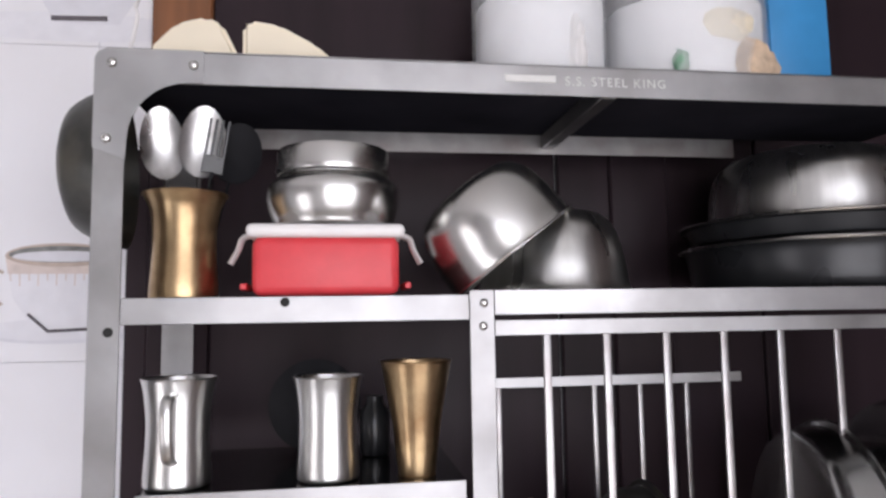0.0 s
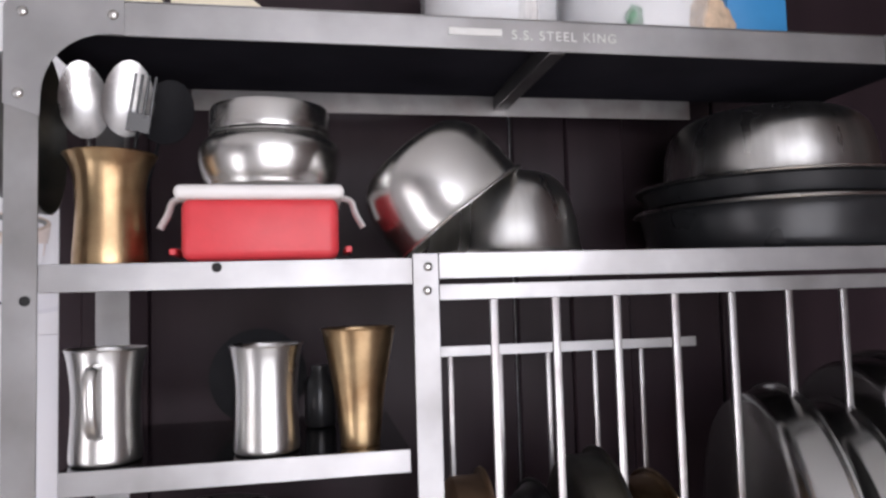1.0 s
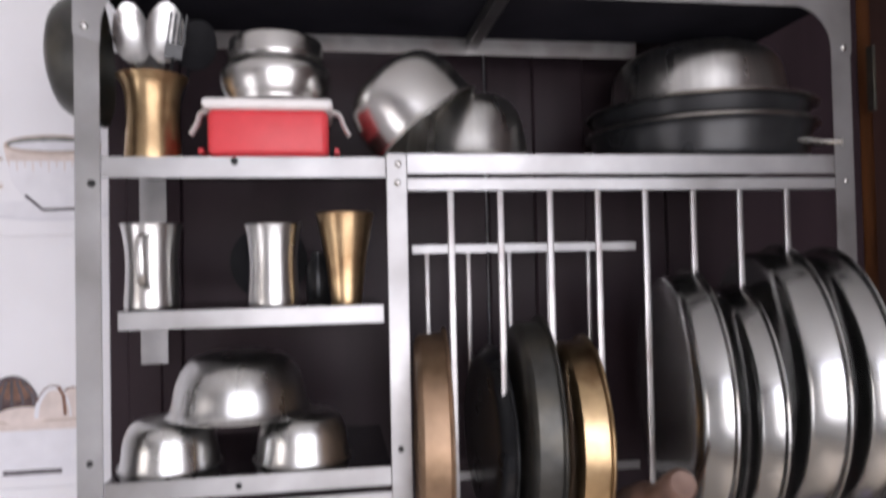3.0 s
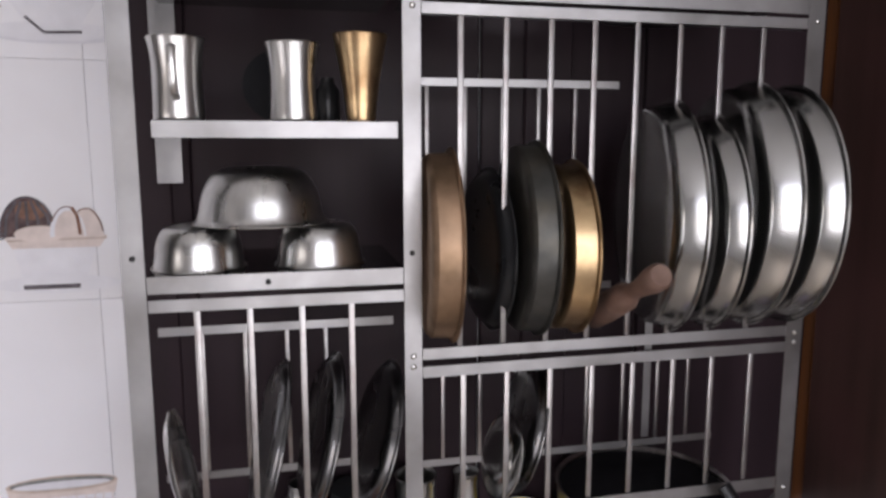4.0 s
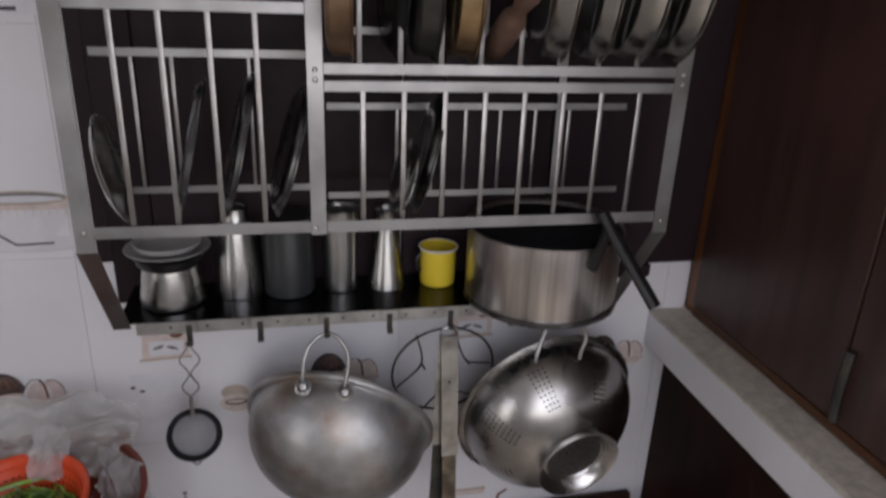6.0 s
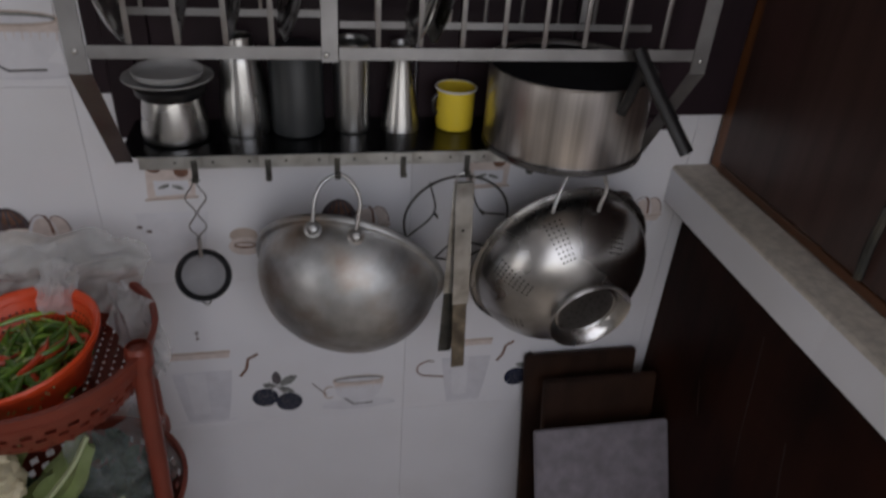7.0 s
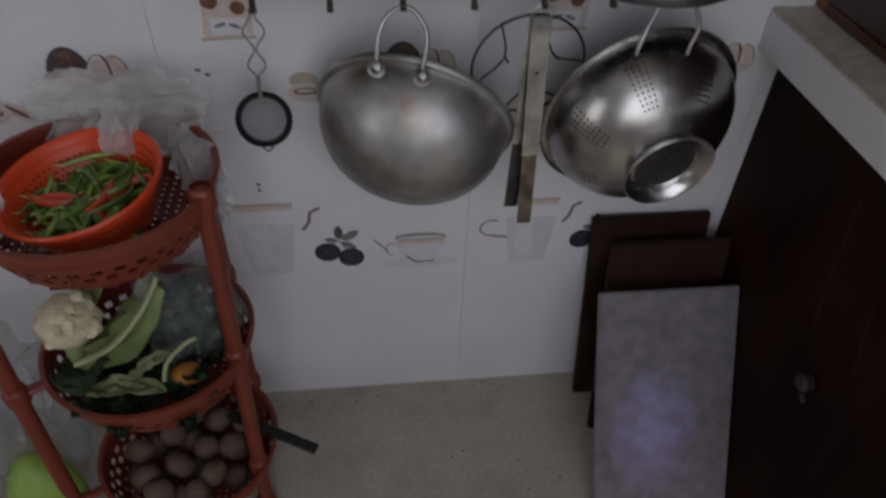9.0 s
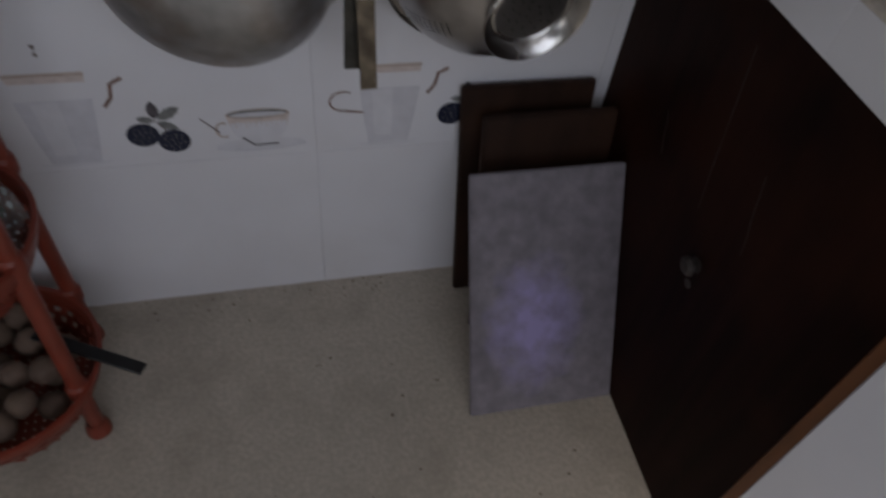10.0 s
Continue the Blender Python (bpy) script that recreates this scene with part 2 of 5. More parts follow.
M["paper"] = mat("white_packet_filling", (0.86, 0.86, 0.87), 0.6, 0, 0.06, 20, 0.4, 30)
M["knobmetal"] = mat("dull_knob_metal", (0.055, 0.045, 0.042), 0.6, 0.4, 0.3, 60, 0.2, 80)
M["scratch"] = mat("scratched_varnish", (0.026, 0.016, 0.013), 0.7, 0, 0.3, 60)
M["hole"] = mat("drilled_hole", (0.01, 0.01, 0.01), 0.8)
M["engrave"] = mat("etched_lettering", (0.58, 0.575, 0.56), 0.6, 0.7, 0.1, 60)
M["mesh"] = clear_mat("sieve_mesh", (0.20, 0.20, 0.215), 0.85, 0.5)
M["p_tan"] = mat("print_tan", (0.50, 0.41, 0.355), 0.2, 0, 0.12, 40, rough_vary=0.05)
M["p_peach"] = mat("print_peach", (0.65, 0.565, 0.53), 0.2, 0, 0.10, 60, rough_vary=0.05)
M["p_grey"] = mat("print_pale_grey", (0.655, 0.655, 0.70), 0.18, 0, 0.05, 40, rough_vary=0.05)
M["p_pale"] = mat("print_paler_grey", (0.71, 0.71, 0.75), 0.18, 0, 0.04, 40, rough_vary=0.05)
M["p_dark"] = mat("print_dark", (0.10, 0.09, 0.10), 0.2, 0, 0.3, 60, rough_vary=0.05)
M["p_brown"] = mat("print_brown", (0.20, 0.11, 0.08), 0.2, 0, 0.3, 60, rough_vary=0.05)
M["p_navy"] = mat("print_berry", (0.022, 0.026, 0.05), 0.2, 0, 0.4, 300, rough_vary=0.05)
M["p_fruit"] = mat("print_dark_fruit", (0.10, 0.065, 0.065), 0.2, 0, 0.35, 80, rough_vary=0.05)
M["p_leaf"] = mat("print_leaf", (0.21, 0.215, 0.21), 0.2, 0, 0.3, 80, rough_vary=0.05)
M["speck"] = mat("print_line", (0.16, 0.12, 0.11), 0.3)


# ---- building helpers ----
def part(name, bm, material, parent=None, label="", smooth=True):
    me = bpy.data.meshes.new(name)
    bm.normal_update()
    bm.to_mesh(me)
    bm.free()
    mats = material if isinstance(material, (list, tuple)) else [material]
    for k in mats:
        me.materials.append(M[k])
    if smooth:
        me.polygons.foreach_set("use_smooth", [True] * len(me.polygons))
        me.set_sharp_from_angle(angle=radians(38))
    ob = new(name, me)
    if parent is not None:
        ob.parent = parent
        ob.matrix_parent_inverse = parent.matrix_basis.inverted()
    if label:
        ob["label"] = label
    return ob


def root(name, at, label, category, group="", kind=""):
    e = new(name)
    e.empty_display_size = 0.02
    e.matrix_basis = Matrix.Translation(at)
    return tagged(e, label, category, group, kind)


def box(bm, lo, hi, bevel=0.0, m=None, mi=0, seg=1):
    c = [(a + b) / 2 for a, b in zip(lo, hi)]
    s = [max(abs(b - a), 1e-5) for a, b in zip(lo, hi)]
    r = bmesh.ops.create_cube(bm, size=1, matrix=Matrix.Translation(c) @ Matrix.Diagonal((*s, 1)))
    vs = r["verts"]
    fs = {f for v in vs for f in v.link_faces}
    for f in fs:
        f.material_index = mi
    if bevel:
        es = list({e for v in vs for e in v.link_edges})
        g = bmesh.ops.bevel(bm, geom=es, offset=bevel, segments=seg, affect="EDGES", profile=0.5)
        vs = list({v for f in g["faces"] for v in f.verts} | {v for v in vs if v.is_valid})
        for f in g["faces"]:
            f.material_index = mi
    if m is not None:
        vs = list(set(vs))
        bmesh.ops.transform(bm, matrix=m, verts=vs)
    return bm


def bx(lo, hi, bevel=0.0, m=None, seg=1):
    return box(bmesh.new(), lo, hi, bevel, m, 0, seg)


def lathe(profile, seg=40, m=None, bm=None, closed=False):
    """Turns a profile of (radius, height) round z."""
    bm = bm or bmesh.new()
    rings = []
    for r, z in profile:
        if r < 1e-6:
            rings.append([bm.verts.new((0, 0, z))])
        else:
            rings.append([bm.verts.new((r * math.cos(2 * math.pi * i / seg), r * math.sin(2 * math.pi * i / seg), z)) for i in range(seg)])
    pairs = list(zip(rings, rings[1:]))
    if closed:
        pairs.append((rings[-1], rings[0]))
    for a, b in pairs:
        for i in range(seg):
            j = (i + 1) % seg
            if len(a) == 1 and len(b) == 1:
                continue
            if len(a) == 1:
                bm.faces.new((a[0], b[j], b[i]))
            elif len(b) == 1:
                bm.faces.new((a[i], a[j], b[0]))
            else:
                bm.faces.new((a[i], a[j], b[j], b[i]))
    if m is not None:
        bmesh.ops.transform(bm, matrix=m, verts=[v for ring in rings for v in ring])
    bmesh.ops.recalc_face_normals(bm, faces=bm.faces)
    return bm


def shell(outer, thick=0.0012):
    """A closed thin-walled profile from an outer one that runs from the middle of the bottom to the rim."""
    inner = []
    for i, (r, z) in enumerate(outer):
        a = outer[max(0, i - 1)]
        b = outer[min(len(outer) - 1, i + 1)]
        d = Vector((b[0] - a[0], b[1] - a[1])).normalized()
        inner.append((max(0.0, r - d.y * thick), z + d.x * thick))
    return list(outer) + inner[::-1]


def tube(points, radius, seg=8, bm=None, flat=1.0, taper=None):
    """A round rod along points."""
    bm = bm or bmesh.new()
    pts = [Vector(p) for p in points]
    rings = []
    ref = Vector((0, 0, 1))
    for i, p in enumerate(pts):
        d = (pts[min(i + 1, len(pts) - 1)] - pts[max(i - 1, 0)]).normalized()
        if abs(d.dot(ref)) > 0.95:
            ref = Vector((1, 0, 0)) if abs(d.x) < 0.9 else Vector((0, 1, 0))
        u = d.cross(ref).normalized()
        w = u.cross(d).normalized()
        ref = w
        rad = radius * (taper(i / (len(pts) - 1)) if taper else 1)
        rings.append([bm.verts.new(p + u * rad * math.cos(2 * math.pi * k / seg) + w * rad * flat * math.sin(2 * math.pi * k / seg)) for k in range(seg)])
    for a, b in zip(rings, rings[1:]):
        for k in range(seg):
            j = (k + 1) % seg
            bm.faces.new((a[k], a[j], b[j], b[k]))
    for ring in (rings[0][::-1], rings[-1]):
        bm.faces.new(ring)
    bmesh.ops.recalc_face_normals(bm, faces=bm.faces)
    return bm


def curve_pts(points, n=24):
    """A smooth line through points (Catmull-Rom)."""
    p = [Vector(q) for q in points]
    p = [2 * p[0] - p[1]] + p + [2 * p[-1] - p[-2]]
    out = []
    per = max(2, n // (len(p) - 3))
    for i in range(1, len(p) - 2):
        for k in range(per):
            t = k / per
            a, b, c, d = p[i - 1:i + 3]
            out.append(0.5 * (2 * b + (c - a) * t + (2 * a - 5 * b + 4 * c - d) * t * t + (3 * b - a - 3 * c + d) * t ** 3))
    return out + [p[-2]]


def plate_poly(outline, thick, bm=None, m=None):
    """A flat sheet of that thickness from an outline in x and z; it lies from y = 0 to y = thick."""
    bm = bm or bmesh.new()
    a = [bm.verts.new((x, 0, z)) for x, z in outline]
    b = [bm.verts.new((x, thick, z)) for x, z in outline]
    bm.faces.new(a)
    bm.faces.new(b[::-1])
    n = len(a)
    for i in range(n):
        j = (i + 1) % n
        bm.faces.new((a[i], b[i], b[j], a[j]))
    bmesh.ops.recalc_face_normals(bm, faces=bm.faces)
    if m is not None:
        bmesh.ops.transform(bm, matrix=m, verts=a + b)
    return bm


def turn_to(at, axis, spin=0):
    """A pose that lays local z along axis."""
    q = Vector(axis).normalized().to_track_quat("Z", "Y")
    return Matrix.Translation(at) @ q.to_matrix().to_4x4() @ pose(0, 0, 0, 0, 0, spin)


def blob(radius, rough, at, scale=(1, 1, 1), seed=0, sub=3, freq=2.5, bm=None, m=None):
    bm = bm or bmesh.new()
    r = bmesh.ops.create_icosphere(bm, subdivisions=sub, radius=1)
    o = Vector((seed * 7.31, seed * 3.7, seed * 1.9))
    for v in r["verts"]:
        d = v.co.normalized()
        k = 1 + rough * noise.fractal(d * freq + o, 0.9, 2.1, 4)
        v.co = Vector((d.x * scale[0], d.y * scale[1], d.z * scale[2])) * radius * k
    bmesh.ops.transform(bm, matrix=(m or Matrix.Translation(at)), verts=r["verts"])
    return bm


# ---- the room ----
WALL_Y = 0.318
FLOOR_TOP = 0.0

ROWS_Z = [0.0, 0.454, 0.88, 1.307, 1.725, 2.09, 2.50, 2.92]
COLS_X = [-1.956, -1.342, -0.728, -0.114, 0.5, 1.114]

floor = tagged(part("floor", bx((-1.96, REAR - 0.15, -0.08), (1.9, WALL_Y + 0.14, 0.0)), "floor"),
               "speckled beige stone kitchen floor", "floor", kind="structure")
wall_north = tagged(part("wall_north", bx((-1.96, WALL_Y + 0.002, 0.0), (1.9, WALL_Y + 0.14, 2.92)), "grout"),
                    "white tiled kitchen wall with printed cups and fruit", "wall", kind="structure")
bm = bmesh.new()
y0, y1, z0, z1 = WIN_B
box(bm, (-2.1, REAR - 0.15, -0.08), (-1.96, y0, 2.92))
box(bm, (-2.1, y1, -0.08), (-1.96, WALL_Y + 0.14, 2.92))
box(bm, (-2.1, y0, -0.08), (-1.96, y1, z0))
box(bm, (-2.1, y0, z1), (-1.96, y1, 2.92))
tagged(part("wall_west", bm, "plaster"), "plain pale painted wall with a window opening", "wall", kind="structure")
tagged(part("wall_east", bx((1.9, REAR - 0.15, -0.08), (2.04, WALL_Y + 0.14, 2.92)), "plaster"), "plain pale painted wall", "wall", kind="structure")
tagged(part("ceiling", bx((-2.1, REAR - 0.15, 2.92), (2.04, WALL_Y + 0.14, 3.04)), "ceilingpaint"), "plain white painted ceiling", "ceiling", kind="structure")
bm = bmesh.new()
x0, x1, z0, z1 = WIN_A
box(bm, (-1.96, REAR - 0.15, 0), (x0, REAR, 2.92))
box(bm, (x1, REAR - 0.15, 0), (1.9, REAR, 2.92))
box(bm, (x0, REAR - 0.15, 0), (x1, REAR, z0))
box(bm, (x0, REAR - 0.15, z1), (x1, REAR, 2.92))
tagged(part("wall_south", bm, "plaster"), "plain pale painted wall with a window", "wall", kind="structure")
win = root("window_1", ((x0 + x1) / 2, REAR, z0), "wooden kitchen window letting in daylight", "window", kind="structure")
bm = bmesh.new()
for a, b in (((x0, z0), (x0 + 0.05, z1)), ((x1 - 0.05, z0), (x1, z1)), ((x0 + 0.05, z0), (x1 - 0.05, z0 + 0.05)), ((x0 + 0.05, z1 - 0.05), (x1 - 0.05, z1)),
             (((x0 + x1) / 2 - 0.025, z0 + 0.05), ((x0 + x1) / 2 + 0.025, z1 - 0.05))):
    box(bm, (a[0], REAR - 0.02, a[1]), (b[0], REAR + 0.02, b[1]), 0.004)
part("window_frame", bm, "trim", win)
outside = tagged(part("ground", bx((-30, -40, -0.9), (30, REAR - 0.6, -0.85)), "leaf_dark"), "green ground outside the window", "ground", kind="structure")

# white glazed tiles, each with its own edges, on the far wall
TILES = {}
proto = {}
for ci in range(len(COLS_X) - 1):
    for ri in range(len(ROWS_Z) - 1):
        xa, xb, za, zb = COLS_X[ci], COLS_X[ci + 1], ROWS_Z[ri], ROWS_Z[ri + 1]
        key = (round(xb - xa, 3), round(zb - za, 3))
        if key not in proto:
            b_ = bmesh.new()
            box(b_, (-key[0] / 2 + 0.0003, 0, -key[1] / 2 + 0.0003), (key[0] / 2 - 0.0003, 0.0045, key[1] / 2 - 0.0003), 0.0004)
            me = bpy.data.meshes.new("tile")
            b_.to_mesh(me)
            b_.free()
            me.materials.append(M["tile"])
            proto[key] = me
        t_ = new("tile", proto[key])
        t_.parent = wall_north
        t_.location = ((xa + xb) / 2, WALL_Y - 0.003, (za + zb) / 2)
        TILES[(ci, ri)] = t_
# the strip of tile between the last joint and the cupboard
t_ = part("tile", bx((1.1148, WALL_Y - 0.003, 0.0), (1.168, WALL_Y + 0.0015, 1.243), 0.0009), "tile", wall_north)

PY = WALL_Y - 0.0036


def print_on(tile, shapes):
    """Flat printed shapes of one picture on a tile: (material, outline) one over another."""
    bm = bmesh.new()
    names = []
    for k, (mk, pts) in enumerate(shapes):
        if mk not in names:
            names.append(mk)
        vs = [bm.verts.new((x, PY - 0.0001 * (k + 1), z)) for x, z in pts]
        f = bm.faces.new(vs)
        f.normal_update()
        if f.normal.y > 0:
            f.normal_flip()
        f.material_index = names.index(mk)
    return part("print", bm, names, tile, "", smooth=False)


def ell(cx, cz, rx, rz, n=24, a0=0, a1=360, tilt=0):
    out = []
    for i in range(n + (0 if a1 - a0 == 360 else 1)):
        a = radians(a0 + (a1 - a0) * i / n)
        x, z = rx * math.cos(a), rz * math.sin(a)
        t = radians(tilt)
        out.append((cx + x * math.cos(t) - z * math.sin(t), cz + x * math.sin(t) + z * math.cos(t)))
    return out


def ring_band(cx, cz, rx, rz, w, a0, a1, n=18, tilt=0):
    o = ell(cx, cz, rx, rz, n, a0, a1, tilt)
    i = ell(cx, cz, rx - w, rz - w, n, a0, a1, tilt)
    return o + i[::-1]


def stroke(pts, w):
    p = [Vector((x, z)) for x, z in pts]
    lft, rgt = [], []
    for i, q in enumerate(p):
        d = (p[min(i + 1, len(p) - 1)] - p[max(i - 1, 0)]).normalized()
        nrm = Vector((-d.y, d.x)) * w / 2
        lft.append(tuple(q + nrm))
        rgt.append(tuple(q - nrm))
    return lft + rgt[::-1]


def cup_print(cx, zb, w, h, spoon=True):
    """A shallow cup on a saucer with a brown rim."""
    s = [("p_pale", ell(cx, zb + 0.012, w * 0.72, 0.016)), ("p_grey", ring_band(cx, zb + 0.012, w * 0.72, 0.016, 0.004, 180, 360)),
         ("p_pale", [(cx - w / 2, zb + h), (cx - w * 0.42, zb + h * 0.5), (cx - w * 0.2, zb + 0.01), (cx + w * 0.2, zb + 0.01), (cx + w * 0.42, zb + h * 0.5), (cx + w / 2, zb + h)]),
         ("p_peach", [(cx - w / 2, zb + h), (cx - w * 0.47, zb + h * 0.78), (cx + w * 0.47, zb + h * 0.78), (cx + w / 2, zb + h)]),
         ("p_tan", ell(cx, zb + h, w / 2, h * 0.14)), ("p_leaf", ell(cx, zb + h * 1.01, w * 0.47, h * 0.10)), ("p_grey", ell(cx, zb + h * 0.985, w * 0.44, h * 0.065))]
    s += [("p_peach", stroke([(cx + w * 0.45 * (k / 5.5 - 1), zb + h * 0.80), (cx + w * 0.44 * (k / 5.5 - 1), zb + h * (0.64 if k % 2 else 0.70))], 0.0016)) for k in range(12)]
    s += [("p_grey", stroke([(cx - w * 0.72, zb + 0.008), (cx - w * 0.3, zb - 0.001), (cx + w * 0.3, zb), (cx + w * 0.74, zb + 0.010)], 0.003))]
    if spoon:
        s += [("p_dark", stroke([(cx - w * 0.28, zb + 0.034), (cx - w * 0.1, zb + 0.012), (cx + w * 0.28, zb + 0.014)], 0.004)),
              ("p_tan", ring_band(cx - w * 0.56, zb + h * 0.62, w * 0.13, h * 0.22, 0.004, 60, 300)),
              ("speck", stroke([(cx - w * 0.9, zb + h * 0.98), (cx - w * 0.62, zb + h * 0.55)], 0.003))]
    return s


def jug_print(cx, zb, w, h, mirror=1):
    """A tall pale jug with a curled handle."""
    return [("p_grey", [(cx - w * 0.5, zb + h * 0.72), (cx - w * 0.42, zb + h * 0.3), (cx - w * 0.34, zb), (cx + w * 0.34, zb), (cx + w * 0.42, zb + h * 0.3), (cx + w * 0.5, zb + h * 0.72)]),
            ("p_pale", [(cx - w * 0.30, zb + h * 0.70), (cx - w * 0.24, zb + h * 0.1), (cx + w * 0.05, zb + h * 0.1), (cx + w * 0.05, zb + h * 0.70)]),
            ("p_peach", [(cx - w * 0.5, zb + h), (cx - w * 0.48, zb + h * 0.90), (cx + w * 0.48, zb + h * 0.90), (cx + w * 0.5, zb + h)]),
            ("p_tan", [(cx - w * 0.5, zb + h), (cx - w * 0.5, zb + h * 0.965), (cx + w * 0.5, zb + h * 0.965), (cx + w * 0.5, zb + h)]),
            ("p_grey", ring_band(cx, zb + 0.002, w * 0.5, 0.008, 0.003, 180, 360)),
            ("p_brown", stroke([(cx + mirror * w * 0.62, zb + h * 0.62), (cx + mirror * w * 0.74, zb + h * 0.72), (cx + mirror * w * 0.78, zb + h * 0.86), (cx + mirror * w * 0.95, zb + h * 0.92)], 0.007))]


def berry_print(cx, cz):
    def lobe(x, z, length, width, turn):
        t = radians(turn)
        pts = []
        for f, g in ((0, 0), (0.15, 0.55), (0.3, 0.85), (0.42, 0.78), (0.5, 1.0), (0.66, 0.72), (0.74, 0.78), (1, 0), (0.74, -0.78), (0.66, -0.72), (0.5, -1.0), (0.42, -0.78), (0.3, -0.85), (0.15, -0.55)):
            pts.append((x + length * f * math.cos(t) - width * g * math.sin(t), z + length * f * math.sin(t) + width * g * math.cos(t)))
        return pts
    s = [("p_leaf", lobe(cx + 0.006, cz + 0.042, 0.052, 0.013, 32)), ("p_leaf", lobe(cx + 0.004, cz + 0.036, 0.044, 0.010, -28)), ("p_leaf", lobe(cx, cz + 0.040, 0.034, 0.009, 168)),
         ("p_dark", lobe(cx + 0.002, cz + 0.044, 0.044, 0.012, 92)),
         ("speck", stroke([(cx - 0.03, cz + 0.02), (cx, cz + 0.042), (cx + 0.02, cz + 0.01)], 0.003))]
    for bxx, bz in ((cx - 0.028, cz + 0.006), (cx + 0.028, cz - 0.012)):
        s.append(("p_navy", ell(bxx, bz, 0.031, 0.029)))
        for k in range(17):
            s.append(("p_leaf", ell(bxx + 0.024 * math.cos(k * 2.4) * (k / 17) ** 0.5, bz + 0.023 * math.sin(k * 2.4) * (k / 17) ** 0.5, 0.0019, 0.0016, 6)))
    return s


def egg_print(cx, zb, w):
    """A striped dark gourd and two pale bulbs lying in a shallow tan dish."""
    gx, bx1, bx2 = cx - w * 0.24, cx + w * 0.13, cx + w * 0.31
    s = [("p_pale", [(cx - w * 0.42, zb), (cx - w * 0.30, zb - 0.07), (cx + w * 0.26, zb - 0.07), (cx + w * 0.42, zb)]),
         ("p_peach", [(cx - w * 0.47, zb + 0.004), (cx - w * 0.40, zb - 0.014), (cx + w * 0.42, zb - 0.014), (cx + w * 0.50, zb + 0.004)]),
         ("p_tan", stroke([(cx - w * 0.44, zb - 0.002), (cx + w * 0.49, zb)], 0.003)),
         ("p_fruit", ell(gx, zb + 0.004, w * 0.27, 0.062, 22, 0, 180)), ("p_brown", ell(gx + 0.006, zb + 0.044, w * 0.15, 0.015, 14))]
    for k in range(-2, 3):
        s.append(("p_dark", stroke([(gx + k * w * 0.105, zb + 0.006), (gx + k * w * 0.095, zb + 0.034), (gx + k * w * 0.045, zb + 0.058)], 0.004)))
    s += [("p_dark", ring_band(gx, zb + 0.004, w * 0.27, 0.062, 0.003, 0, 180, 22)), ("p_dark", ring_band(cx - w * 0.50, zb + 0.006, 0.009, 0.006, 0.003, 0, 359, 12)),
          ("p_peach", ell(gx + 0.016, zb + 0.008, 0.036, 0.013, 16)), ("p_tan", ring_band(gx + 0.016, zb + 0.008, 0.036, 0.013, 0.0015, 0, 180, 14)),
          ("p_peach", ell(bx2, zb + 0.003, w * 0.16, 0.044, 18, 0, 180)), ("p_brown", ring_band(bx2, zb + 0.003, w * 0.16, 0.044, 0.002, 10, 130, 14)),
          ("p_pale", ell(bx1, zb + 0.003, w * 0.17, 0.047, 18, 0, 180)), ("p_peach", ell(bx1 + 0.002, zb + 0.003, w * 0.14, 0.040, 18, 0, 180)),
          ("p_brown", stroke([(bx1 + w * 0.05, zb + 0.048), (bx1 + w * 0.10, zb + 0.034), (bx1 + w * 0.115, zb + 0.006)], 0.005)),
          ("p_brown", ring_band(bx1, zb + 0.003, w * 0.17, 0.047, 0.0018, 60, 150, 12))]
    return s


def mushroom_print(cx, cz):
    return [("p_tan", ell(cx - 0.012, cz + 0.026, 0.028, 0.018)), ("p_peach", ell(cx - 0.008, cz, 0.036, 0.022)), ("p_brown", ell(cx - 0.010, cz + 0.002, 0.024, 0.008)),
            ("p_peach", ell(cx - 0.010, cz + 0.003, 0.019, 0.004)), ("p_peach", ell(cx + 0.040, cz + 0.002, 0.034, 0.012, 18, tilt=-38)), ("p_brown", ell(cx + 0.040, cz + 0.004, 0.024, 0.005, 14, tilt=-38))]


def flower_card_print(cx, cz):
    return [("p_peach", [(cx - 0.045, cz - 0.035), (cx + 0.045, cz - 0.03), (cx + 0.05, cz + 0.04), (cx - 0.04, cz + 0.045)]),
            ("p_pale", [(cx - 0.03, cz - 0.028), (cx + 0.035, cz - 0.025), (cx + 0.035, cz + 0.005), (cx - 0.03, cz + 0.005)]),
            ("p_brown", ell(cx - 0.025, cz + 0.036, 0.016, 0.014, 14)), ("p_brown", ell(cx + 0.024, cz + 0.024, 0.014, 0.013, 14)),
            ("p_leaf", ell(cx - 0.012, cz - 0.008, 0.012, 0.004, 10, tilt=20)), ("p_leaf", ell(cx + 0.014, cz - 0.010, 0.012, 0.004, 10, tilt=-20)),
            ("p_tan", stroke([(cx - 0.05, cz - 0.036), (cx + 0.05, cz - 0.032)], 0.005))]


print_on(TILES[(3, 1)], berry_print(0.192, 0.526))
print_on(TILES[(4, 1)], berry_print(0.818, 0.530))
print_on(TILES[(3, 1)], cup_print(0.388, 0.476, 0.125, 0.092))
print_on(TILES[(4, 1)], jug_print(0.655, 0.470, 0.125, 0.20) + [("p_brown", ring_band(0.560, 0.585, 0.030, 0.026, 0.004, 60, 290)), ("p_brown", stroke([(0.565, 0.560), (0.6, 0.555)], 0.005))])
print_on(TILES[(3, 1)], jug_print(0.028, 0.472, 0.135, 0.215))
print_on(TILES[(3, 2)], egg_print(0.385, 1.002, 0.150) + mushroom_print(0.165, 0.965))
